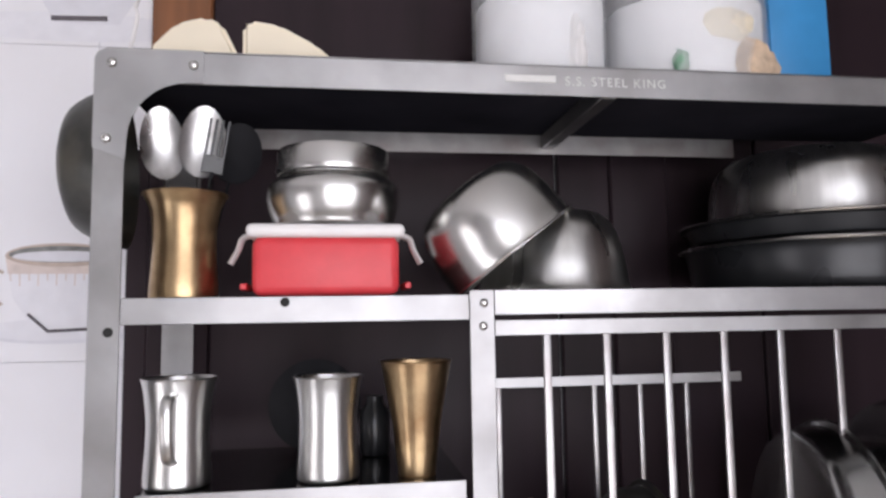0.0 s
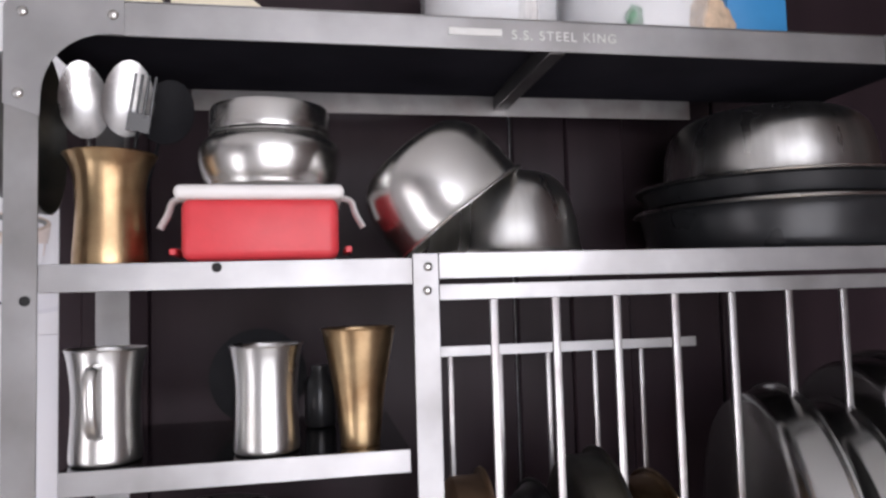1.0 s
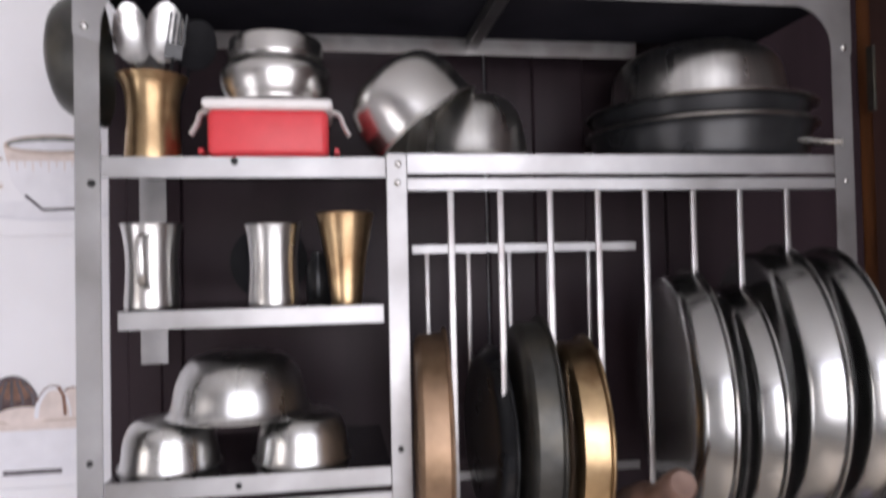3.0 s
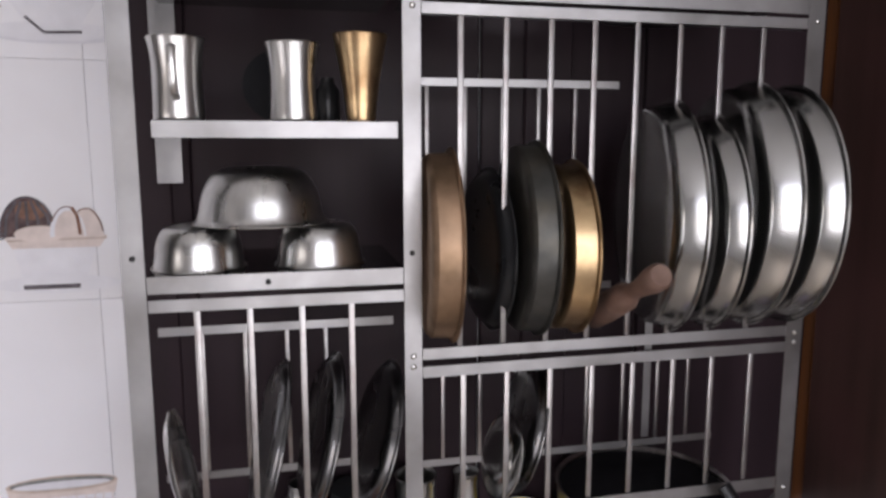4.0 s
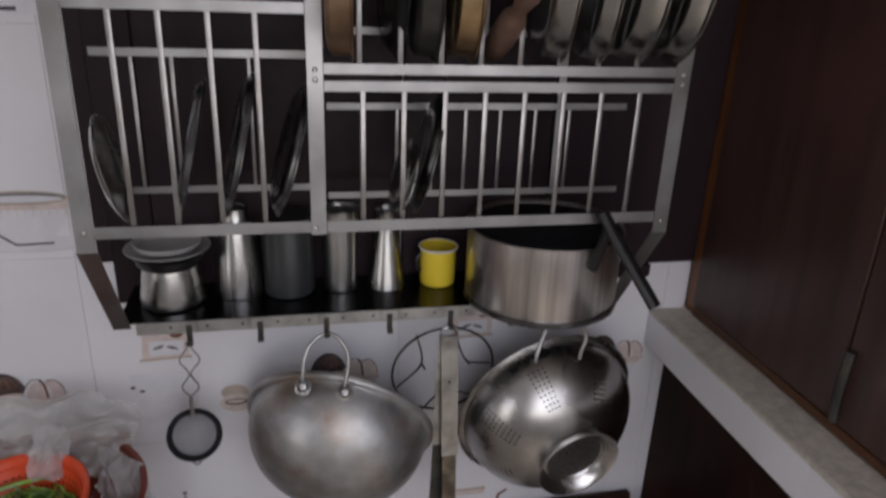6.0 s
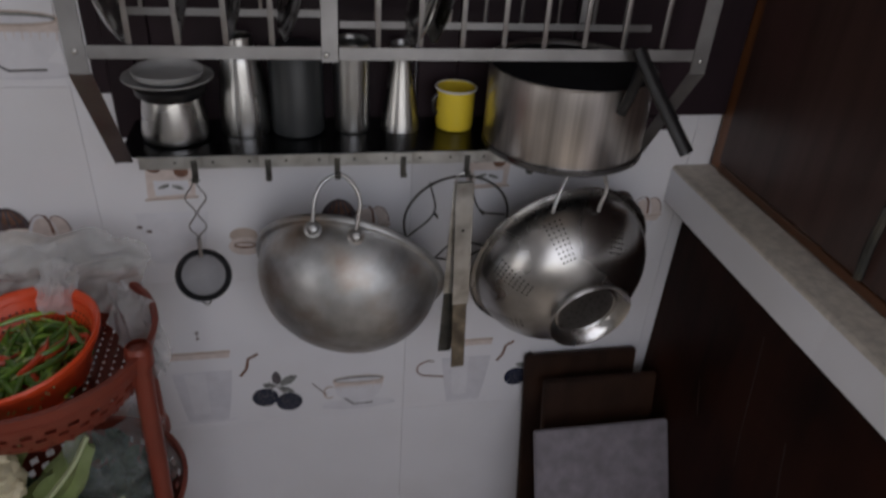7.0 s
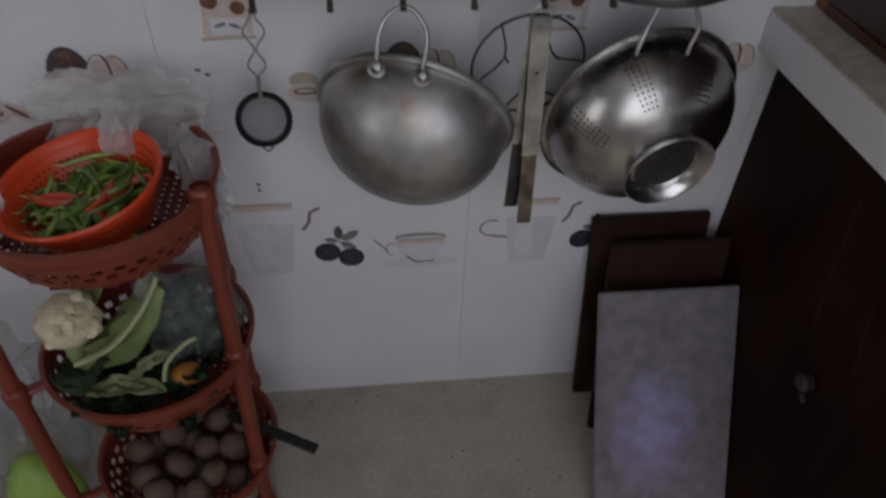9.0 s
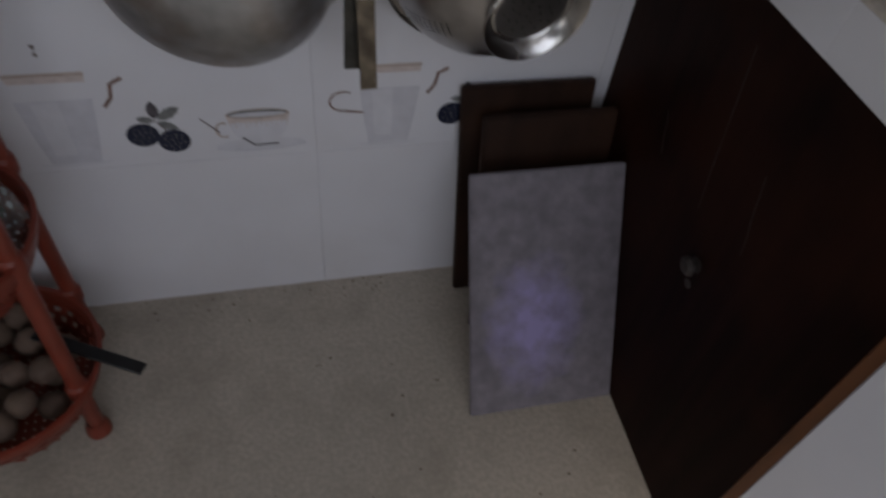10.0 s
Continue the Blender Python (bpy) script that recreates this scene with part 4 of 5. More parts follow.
tr = root("wide_tray", (px, py, S1R + 0.05), "dark steel round tray stacked on the pan", "tray")
part("body", lathe(shell([(0, 0.056), (0.130, 0.056), (0.141, 0.059), (0.148, 0.077), (0.156, 0.080)], 0.0015), 64, Matrix.Translation((px, py, S1R))), "nonstick", tr)
part("rim", lathe([(0.156 + 0.0022 * math.cos(a), 0.0805 + 0.0018 * math.sin(a)) for a in [k * math.pi / 3 for k in range(6)]], 64, Matrix.Translation((px, py, S1R)), closed=True), "steel", tr)
vessel("wide_bowl", [(0, 0.0)] + smooth_prof([(0.050, 0.0), (0.086, 0.006), (0.108, 0.022), (0.117, 0.046), (0.121, 0.083), (0.127, 0.086)], 28), (px, py, S1R + 0.083), "satin",
       "wide dull steel bowl upside down on a tray", "bowl", 64, Matrix.Translation((px, py, S1R + 0.170)) @ pose(0, 0, 0, 180, 0, 0))

# tumblers on the second shelf
TUMB = [(0, 0.001)] + smooth_prof([(0.0265, 0.0), (0.0285, 0.004), (0.0272, 0.03), (0.0268, 0.055), (0.0290, 0.078), (0.0318, 0.092)], 24)
mg = vessel("steel_mug", [(r * 1.02, z * 1.02) for r, z in TUMB], (0.055, 0.036, S2), "steel", "shiny waisted steel mug with a long handle", "mug")
hp = curve_pts([(0.0555, 0.005, S2 + 0.082), (0.0555, -0.012, S2 + 0.078), (0.056, -0.016, S2 + 0.055), (0.0565, -0.011, S2 + 0.032), (0.0565, 0.006, S2 + 0.024)], 20)
part("handle", tube(hp, 0.0052, 10, None, 0.5), "steel", mg)
vessel("steel_tumbler", TUMB, (0.188, 0.036, S2), "satin", "waisted steel tumbler on the second shelf", "tumbler")
vessel("brass_tumbler", [(0, 0.001)] + smooth_prof([(0.0165, 0.0), (0.0175, 0.003), (0.0225, 0.045), (0.0285, 0.080), (0.033, 0.104)], 18), (0.270, 0.034, S2), "brass",
       "tall flared brass tumbler on the second shelf", "tumbler")
vessel("small_bottle", [(0, 0.0), (0.014, 0.0), (0.016, 0.004), (0.016, 0.045), (0.009, 0.055), (0.009, 0.062), (0.0, 0.063)], (0.236, 0.14, S2), "nonstick", "small dark bottle at the back of a shelf", "bottle", 20)
vessel("dark_lid", [(0, 0.0), (0.048, 0.0), (0.05, 0.006), (0.02, 0.012), (0.0, 0.013)], (0.16, 0.14, S2), "matteblack", "dark round lid standing at the back", "lid", 32,
       turn_to((0.172, 0.165, S2 + 0.051), (0, -1, 0.15)))

# three bowls on the third shelf
KAT = [(0, 0.0)] + smooth_prof([(0.030, 0.0), (0.042, 0.005), (0.050, 0.020), (0.0535, 0.043), (0.0555, 0.052), (0.0575, 0.053)], 22)
for x, y in ((0.066, 0.066), (0.216, 0.066)):
    vessel("small_bowl", KAT, (x, y, S3), "satin", "small steel bowl upside down on the shelf", "bowl", 44,
           Matrix.Translation((x, y, S3 + 0.053)) @ pose(0, 0, 0, 180, 0, 0), group="small upturned bowls")
vessel("mixing_bowl", [(0, 0.0)] + smooth_prof([(0.036, 0.0), (0.058, 0.009), (0.072, 0.032), (0.079, 0.062), (0.085, 0.070)], 24), (0.143, 0.08, S3 + 0.054), "satin",
       "wider steel bowl upside down on two small bowls", "bowl", 52, Matrix.Translation((0.143, 0.08, S3 + 0.124)) @ pose(0, 0, 0, 180, 0, 0))


def plate(name, d, x, y, z, depth, mk, label, group="", tilt=0, yaw=0, flare=0.011, category="plate"):
    """A plate on edge, its rim at x and its underside towards the west."""
    R = d / 2
    prof = [(0, 0.0012), (R - flare - 0.03, 0.0012), (R - flare - 0.008, 0.0), (R - flare - 0.002, 0.0025), (R - flare + 0.002, 0.007), (R - 0.005, depth - 0.003), (R - 0.002, depth - 0.001), (R, depth)]
    m = Matrix.Translation((x, y, z)) @ pose(0, 0, 0, 0, 0, yaw) @ pose(0, 0, 0, 0, tilt, 0) @ pose(0, 0, 0, 0, 90, 0) @ Matrix.Translation((0, 0, -depth))
    r = root(name, (x, y, z - R), label, category, group)
    part("body", lathe(shell(prof, 0.0013), 72, m), mk, r)
    rimr = [(R + 0.0022 * math.cos(a), depth + 0.0018 * math.sin(a)) for a in [k * math.pi / 3 for k in range(6)]]
    part("rim", lathe(rimr, 72, m, closed=True), mk, r)
    return r


GP = "steel plates standing in the rack"
plate("steel_plate", 0.318, 0.694, 0.034, 1.866, 0.034, "plate", "deep polished steel plate standing between rack bars", GP, 0, -11)
plate("steel_plate", 0.300, 0.755, 0.034, 1.857, 0.029, "plate", "polished steel plate standing between rack bars", GP, 0, -11)
plate("steel_plate", 0.344, 0.820, 0.040, 1.879, 0.040, "plate", "large deep polished steel plate standing between rack bars", GP, 0, -11)
plate("steel_plate", 0.340, 0.884, 0.040, 1.877, 0.032, "plate", "large polished steel plate at the end of the row", GP, 0, -11)
plate("brass_pan", 0.252, 0.384, 0.035, 1.833, 0.036, "brass_dull", "old tarnished brass pan standing on edge", "", 0, -5, 0.008, "pan")
plate("black_pan", 0.262, 0.504, 0.045, 1.838, 0.034, "bronze", "blackened metal pan standing on edge", "", 0, -5, 0.008, "pan")
plate("brass_pan", 0.236, 0.560, 0.045, 1.825, 0.037, "brass", "yellow brass pan standing on edge", "", 0, -5, 0.008, "pan")
plate("black_pan", 0.225, 0.452, 0.085, 1.819, 0.016, "nonstick", "dark flat griddle standing on edge", "", 0, 2, 0.010, "griddle")

# rolling pin lying across the slot
pin = root("rolling_pin", (0.6, -0.03, 1.706), "worn wooden rolling pin leaning out between bars", "rolling pin")
pa, pb = Vector((0.600, 0.055, 1.722)), Vector((0.590, -0.142, 1.816))
pd = pb - pa
part("body", lathe([(0, 0), (0.017, 0.0), (0.020, 0.006), (0.0205, 0.07), (0.019, 0.115), (0.0125, 0.132), (0.0115, 0.140)], 24, turn_to(pa, pd)), "pin", pin)
part("handle", lathe([(0.0115, 0.140), (0.011, 0.155), (0.0135, 0.178), (0.016, 0.196), (0.016, 0.215), (0.0125, 0.220), (0.006, 0.2195), (0, 0.218)], 24, turn_to(pa, pd)), "pin", pin)

GS = "small plates in the lower rack"
plate("side_plate", 0.160, 0.034, 0.070, 1.541, 0.010, "steel", "small steel plate leaning in the lower rack", GS, -12, 4, 0.008)
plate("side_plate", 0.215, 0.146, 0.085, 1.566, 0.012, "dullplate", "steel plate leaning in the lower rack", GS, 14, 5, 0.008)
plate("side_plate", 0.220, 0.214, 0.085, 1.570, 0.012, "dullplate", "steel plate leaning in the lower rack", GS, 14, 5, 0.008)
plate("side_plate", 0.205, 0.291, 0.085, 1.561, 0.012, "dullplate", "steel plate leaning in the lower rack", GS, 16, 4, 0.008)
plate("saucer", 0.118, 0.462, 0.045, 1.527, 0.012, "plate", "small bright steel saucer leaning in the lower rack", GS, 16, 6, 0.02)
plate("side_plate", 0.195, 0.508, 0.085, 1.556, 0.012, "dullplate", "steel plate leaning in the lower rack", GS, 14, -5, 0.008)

# things on the lowest shelf
c1 = root("steel_canister", (0.07, 0.215, LOW), "tapered steel canister with a dark lid", "canister")
part("body", lathe(shell([(0, 0.001), (0.050, 0.0), (0.055, 0.004), (0.056, 0.012), (0.047, 0.074)], 0.0013), 44, Matrix.Translation((0.071, 0.214, LOW))), "steel", c1)
part("lid", lathe([(0.0, 0.0745), (0.050, 0.0745), (0.056, 0.080), (0.058, 0.092), (0.050, 0.096), (0.0, 0.098)], 44, Matrix.Translation((0.071, 0.214, LOW))), "black", c1, "black lid")
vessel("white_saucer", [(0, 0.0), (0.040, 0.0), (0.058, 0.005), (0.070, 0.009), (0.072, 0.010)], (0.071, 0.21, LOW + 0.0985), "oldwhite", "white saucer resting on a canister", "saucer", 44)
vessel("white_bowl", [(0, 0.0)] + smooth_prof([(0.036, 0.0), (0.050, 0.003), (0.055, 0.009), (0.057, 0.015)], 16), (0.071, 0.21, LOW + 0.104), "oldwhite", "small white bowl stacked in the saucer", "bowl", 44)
vessel("steel_flask", [(0, 0.001)] + smooth_prof([(0.038, 0.0), (0.041, 0.004), (0.040, 0.05), (0.034, 0.11), (0.030, 0.135), (0.024, 0.150), (0.022, 0.168)], 24), (0.186, 0.235, LOW), "satin", "tall steel flask narrowing to its neck", "flask")
vessel("plastic_canister", [(0, 0.0), (0.044, 0.0), (0.047, 0.003), (0.047, 0.130), (0.045, 0.134), (0.045, 0.150), (0.0, 0.152)], (0.277, 0.238, LOW), "greyplastic", "dark grey plastic canister", "canister", 40)
vessel("steel_tumbler", [(0, 0.001)] + smooth_prof([(0.028, 0.0), (0.030, 0.004), (0.0305, 0.04), (0.032, 0.12), (0.033, 0.155), (0.035, 0.162)], 22), (0.373, 0.236, LOW), "satin", "tall steel tumbler on the lowest shelf", "tumbler")
vessel("steel_carafe", [(0, 0.001)] + smooth_prof([(0.034, 0.0), (0.036, 0.003), (0.027, 0.06), (0.019, 0.12), (0.019, 0.145), (0.022, 0.155)], 22), (0.462, 0.244, LOW), "satin", "conical steel carafe on the lowest shelf", "carafe")
ym = vessel("enamel_mug", [(0, 0.001)] + smooth_prof([(0.030, 0.0), (0.034, 0.005), (0.035, 0.04), (0.035, 0.072), (0.037, 0.076)], 20), (0.564, 0.242, LOW), "yellow", "small bright yellow enamel mug", "mug")
part("rim", lathe([(0.0372 + 0.002 * math.cos(a), 0.076 + 0.002 * math.sin(a)) for a in [k * math.pi / 4 for k in range(8)]], 36, Matrix.Translation((0.564, 0.242, LOW)), closed=True), "white", ym, "worn white rim")
part("handle", tube(curve_pts([(0.530, 0.238, LOW + 0.064), (0.522, 0.236, LOW + 0.055), (0.523, 0.236, LOW + 0.035), (0.531, 0.238, LOW + 0.028)], 12), 0.004, 8), "black", ym, "dark handle")

pc = (0.744, 0.148)
pot = root("cooking_pot", (*pc, LOW), "large brushed steel cooking pot with a black handle", "pot")
R = 0.142
part("body", lathe(shell([(0, 0.0), (R - 0.018, 0.0), (R - 0.006, 0.004), (R, 0.016), (R, 0.147), (R + 0.004, 0.150)], 0.002), 72, Matrix.Translation((*pc, LOW))), "potsteel", pot)
part("base_plate", lathe([(R - 0.02, -0.0002), (R - 0.004, 0.001), (R + 0.003, 0.006), (R + 0.003, 0.015), (R, 0.016)], 72, Matrix.Translation((*pc, LOW))), "dullplate", pot, "dull thick base")
part("lid", lathe([(0, 0.150), (0.09, 0.148), (R - 0.01, 0.142), (R - 0.004, 0.1425), (R - 0.004, 0.144), (0.09, 0.1505), (0, 0.1525)], 64, Matrix.Translation((*pc, LOW))), "matteblack", pot, "dark sunken lid")
hpth = curve_pts([(0.776, -0.020, LOW + 0.224), (0.795, -0.050, LOW + 0.182), (0.818, -0.085, LOW + 0.137), (0.838, -0.114, LOW + 0.098)], 14)
part("handle", tube(hpth, 0.0125, 12, None, 0.75), "black", pot, "long black plastic handle")
part("handle_bracket", tube(curve_pts([(0.782, 0.008, LOW + 0.115), (0.786, -0.004, LOW + 0.15), (0.784, -0.030, LOW + 0.205)], 8), 0.009, 10), "black", pot)

# things on top of the rack
TT = TOP - 0.009
for k, (xa, xb, w) in enumerate(((0.014, 0.102, 0), (0.104, 0.206, 1))):
    cx = (xa + xb) / 2
    r = root("cream_dish", (cx, 0.10, TT), "cream plastic dish standing on the rack top", "dish", "cream dishes")
    h, L = 0.072, xb - xa
    if k == 0:
        pts = [(xa, TT), (xa + 0.001, TT + 0.034), (xa + L * 0.30, TT + h * 0.85), (xa + L * 0.62, TT + h * 0.96), (xa + L * 0.80, TT + h * 0.86), (xb - 0.002, TT + h * 0.42), (xb, TT)]
    else:
        pts = [(xa, TT), (xa, TT + h * 0.86), (xa + L * 0.06, TT + h * 0.94), (xa + L * 0.35, TT + h * 0.88), (xa + L * 0.7, TT + h * 0.62), (xb - 0.002, TT + h * 0.28), (xb, TT)]
    bm = plate_poly(pts, 0.085, None, Matrix.Translation((0, 0.055, 0)))
    bmesh.ops.bevel(bm, geom=bm.edges[:], offset=0.005, segments=3, affect="EDGES")
    part("body", bm, "cream", r)


def jar(x0, x1, y, filling, label, pieces=(), hh=0.22):
    cx, rr = (x0 + x1) / 2, (x1 - x0) / 2
    r = root("storage_jar", (cx, y, TT), label, "jar", "jars on the rack")
    prof = [(0, 0.001)] + smooth_prof([(rr * 0.80, 0.0), (rr * 0.95, 0.006), (rr, 0.020), (rr, hh * 0.8), (rr * 0.9, hh * 0.92), (rr * 0.82, hh)], 16)
    part("body", lathe(shell(prof, 0.0012), 44, Matrix.Translation((cx, y, TT))), "jar", r)
    part("lid", lathe([(0, hh + 0.018), (rr * 0.84, hh + 0.018), (rr * 0.86, hh + 0.015), (rr * 0.86, hh - 0.004)], 40, Matrix.Translation((cx, y, TT))), "white", r, "white screw lid")
    inner = [(0, 0.004)] + [(rr * 0.90, 0.006), (rr * 0.95, 0.02), (rr * 0.95, hh * 0.62), (rr * 0.6, hh * 0.68), (0, hh * 0.66)]
    bm = lathe(inner, 40, Matrix.Translation((cx, y, TT)))
    for v in bm.verts:
        v.co += noise.noise_vector(v.co * 45) * 0.004
    part("contents", bm, filling, r)
    for k, (dx, dz, sx, sz, mk) in enumerate(pieces):
        ca = max(-0.9, min(0.9, dx / (rr * 0.93)))
        at = (cx + dx, y - rr * 0.93 * math.sqrt(1 - ca * ca), TT + dz)
        part("packet", blob(1, 0.22, at, (sx, 0.006, sz), k + 3, 3, 2.0), mk, r)
    return r


jar(0.358, 0.519, 0.165, "paper", "clear plastic jar of white packets on the rack", ((0.022, 0.060, 0.012, 0.055, "white"), (-0.045, 0.018, 0.034, 0.012, "oldwhite"), (0.035, 0.016, 0.032, 0.010, "oldwhite")))
jar(0.523, 0.724, 0.168, "paper", "clear plastic jar of mixed snack packets on the rack", ((-0.040, 0.052, 0.014, 0.016, "packgreen"), (0.066, 0.055, 0.013, 0.024, "packgreen"), (0.030, 0.048, 0.044, 0.034, "food"), (0.052, 0.020, 0.036, 0.018, "packtan"), (-0.048, 0.018, 0.040, 0.014, "oldwhite"), (0.010, 0.095, 0.030, 0.020, "cream")))
bc = root("blue_box", (0.765, 0.12, TT), "bright blue plastic box on top of the rack", "box")
part("body", bx((0.729, 0.14, TT), (0.812, 0.21, TT + 0.20), 0.006, None, 2), "blue", bc)
part("lid", bx((0.727, 0.138, TT + 0.2003), (0.814, 0.212, TT + 0.215), 0.005, None, 2), "blue", bc)
part("string", tube(curve_pts([(0.008, 0.02, TOP), (0.012, 0.03, 2.42), (0.006, 0.05, 2.445), (0.022, 0.08, 2.50), (0.03, 0.10, 2.60)], 20), 0.0018, 6), "white", tagged(root("tie_string", (0.008, 0.02, TOP), "loose white string tied to the rack corner", "string")))

# pan hung on the rack's outer side
hp_ = root("hanging_pan", (-0.02, 0.12, 2.22), "dark pan hung on the outer side of the rack", "pan")
part("body", lathe(shell([(0, 0.0)] + smooth_prof([(0.04, 0.0), (0.062, 0.010), (0.078, 0.036), (0.082, 0.052)], 16), 0.002), 52, turn_to((-0.071, 0.105, 2.292), (1, 0.08, 0.02))), "bronze", hp_)
part("handle", tube(curve_pts([(-0.026, 0.105, 2.368), (-0.018, 0.105, 2.385), (-0.016, 0.105, 2.362)], 8), 0.005, 8), "black", hp_)


# ---- hanging below the rack ----
sv = root("tea_strainer", (0.09, 0.17, 0.93), "small black-rimmed tea strainer on a wavy wire handle", "strainer")
sc = Vector((0.086, 0.185, 0.982))
sax = Vector((0.08, -0.88, 0.34))
part("rim", lathe([(0.046 + 0.0055 * math.cos(a), 0.009 * math.sin(a)) for a in [k * math.pi / 5 for k in range(10)]], 40, turn_to(sc, sax), closed=True), "matteblack", sv, "black rim")
bm = lathe([(0.0, -0.020), (0.024, -0.017), (0.040, -0.010), (0.045, 0.0)], 32, turn_to(sc, sax))
part("mesh", bm, "mesh", sv, "fine wire mesh")
for s in (-1, 1):
    pts = [(sc.x + 0.002, sc.y - 0.006, sc.z + 0.085)]
    for k in range(1, 15):
        f = k / 14
        pts.append((sc.x + 0.002 + s * (0.010 + 0.0075 * math.sin(f * 4 * math.pi - 1.2) - 0.006 * (1 - f) ** 3) + f * 0.015, sc.y - 0.006 - f * 0.052, sc.z + 0.085 + f * 0.145))
    part("wire", tube(curve_pts(pts, 42), 0.0014, 6), "bar", sv)
part("wire_hook", tube(curve_pts([(0.0955, 0.127, 1.212), (0.104, 0.122, 1.2165), (0.1125, 0.127, 1.212)], 8), 0.0014, 6), "bar", sv)
part("stem", tube([sc + Vector((0.001, -0.004, 0.044)), sc + Vector((0.002, -0.006, 0.086))], 0.0038, 8), "bar", sv)
part("loop", tube(curve_pts([sc + Vector((-0.004, -0.002, -0.048)), sc + Vector((-0.008, -0.004, -0.058)), sc + Vector((0.0, -0.004, -0.066)), sc + Vector((0.008, -0.004, -0.058)), sc + Vector((0.004, -0.002, -0.048))], 16), 0.0016, 6), "black", sv)

# kadai
KC, KAX = Vector((0.362, 0.203, 0.954)), Vector((-0.28, -0.84, -0.47)).normalized()
KR, KD = 0.180, 0.150
kd = root("wok", KC, "worn aluminium wok hanging by its loop handle", "wok")
kprof = []
for i in range(19):
    a = radians(90 * i / 18)
    kprof.append((KR * math.sin(a) ** 0.92, -KD * math.cos(a)))
kprof += [(KR + 0.0015, 0.004), (KR + 0.010, 0.007), (KR + 0.013, 0.012), (KR + 0.013, 0.018)]
km = turn_to(KC, -KAX)
part("body", lathe(shell(kprof, 0.0025), 72, km), "alu", kd)
ka, kb2 = Vector((0.294, 0.098, 1.134)), Vector((0.368, 0.090, 1.120))
hook3 = Vector((0.340, 0.1215, 1.2165))
kh = curve_pts([ka + Vector((0, 0, -0.012)), ka, (0.300, 0.106, 1.183), (0.317, 0.116, 1.209), hook3 + Vector((0.004, 0, 0.001)), (0.366, 0.113, 1.203), (0.377, 0.102, 1.172), kb2, kb2 + Vector((0, 0, -0.012))], 48)
part("handle", tube(kh, 0.0038, 10), "alu", kd, "steel wire loop handle")
for p in (ka, kb2):
    part("bracket", lathe([(0, 0.014), (0.006, 0.0125), (0.0105, 0.006), (0.0115, -0.004), (0.0155, -0.006), (0.0155, -0.010), (0, -0.011)], 18, turn_to(p + Vector((0, -0.003, -0.006)), (0, -0.7, 0.5))), "alu", kd, "riveted steel bracket")

# round wire trivet
tv = root("wire_trivet", (0.578, 0.25, 1.03), "thin round wire trivet hanging on a hook", "trivet")
tc_ = Vector((0.590, 0.27, 1.033))
ringp = [tc_ + Vector((0.110 * math.cos(2 * math.pi * k / 40), -0.03 * math.sin(2 * math.pi * k / 40), 0.117 * math.sin(2 * math.pi * k / 40))) for k in range(41)]
part("ring", tube(ringp, 0.0026, 8), "bronze", tv)
for k in range(3):
    a0 = radians(90 + 120 * k)
    p0 = tc_ + Vector((0.105 * math.cos(a0 + 0.6), 0, 0.108 * math.sin(a0 + 0.6)))
    p1 = tc_ + Vector((0.055 * math.cos(a0 + 1.1), -0.006, 0.05 * math.sin(a0 + 1.1)))
    p2 = tc_ + Vector((0.105 * math.cos(a0 + 1.9), 0, 0.108 * math.sin(a0 + 1.9)))
    part("spoke", tube(curve_pts([p0, p1, p2], 14), 0.002, 6), "bronze", tv)
    part("foot", tube([p1, p1 + Vector((0.004, -0.022, 0))], 0.0026, 6), "bronze", tv)

# tongs
tg = root("tongs", (0.567, 0.125, 1.2), "long flat steel tongs with burnt tips", "tongs")
for k, (dx, dy, L) in enumerate(((0.0, 0.0, 0.44), (-0.016, 0.03, 0.42))):
    mt = Matrix.Translation((0.566 + dx * 0.2, 0.118 + dy * 0.2, 1.198)) @ pose(0, 0, 0, 0.6 + dy * 110, -2.3 - dx * 170, 0)
    bm = bx((-0.0165, -0.001, -L * 0.62), (0.0165, 0.001, 0.0), 0.0006, mt)
    part("arm", bm, "hookrail", tg)
    part("tip", bx((-0.015, -0.0016, -L), (0.013, 0.0016, -L * 0.62), 0.0012, mt), "scorched" if k == 0 else "bronze", tg, "scorched tip")
part("loop", tube([Vector((0.566 + 0.017 * math.cos(a), 0.119, 1.205 + 0.012 * math.sin(a))) for a in [k * math.pi / 8 for k in range(17)]], 0.0016, 6), "steel", tg)
part("screw_hole", lathe([(0, 0.0004), (0.003, 0.0004), (0.003, 0), (0, 0)], 10, turn_to((0.568, 0.1145, 1.100), (0, -1, 0))), "hole", tg)

# colander
CC, CAX = Vector((0.809, 0.214, 0.955)), Vector((0.12, -0.965, -0.205)).normalized()
CR, CD = 0.188, 0.145
cl = root("colander", CC, "polished steel colander hanging on the rack", "colander")
cprof = [(0.062, -CD), (0.075, -CD + 0.004)]
for i in range(1, 17):
    a = radians(24 + 66 * i / 16)
    cprof.append((CR * math.sin(a) ** 0.95, -CD * 1.03 * math.cos(a)))
cprof += [(CR + 0.008, 0.001), (CR + 0.013, -0.003)]
cm = turn_to(CC, -CAX, 20)
part("body", lathe(shell([(0, -CD + 0.006), (0.058, -CD + 0.004)] + cprof, 0.0014), 80, cm), "colander", cl)
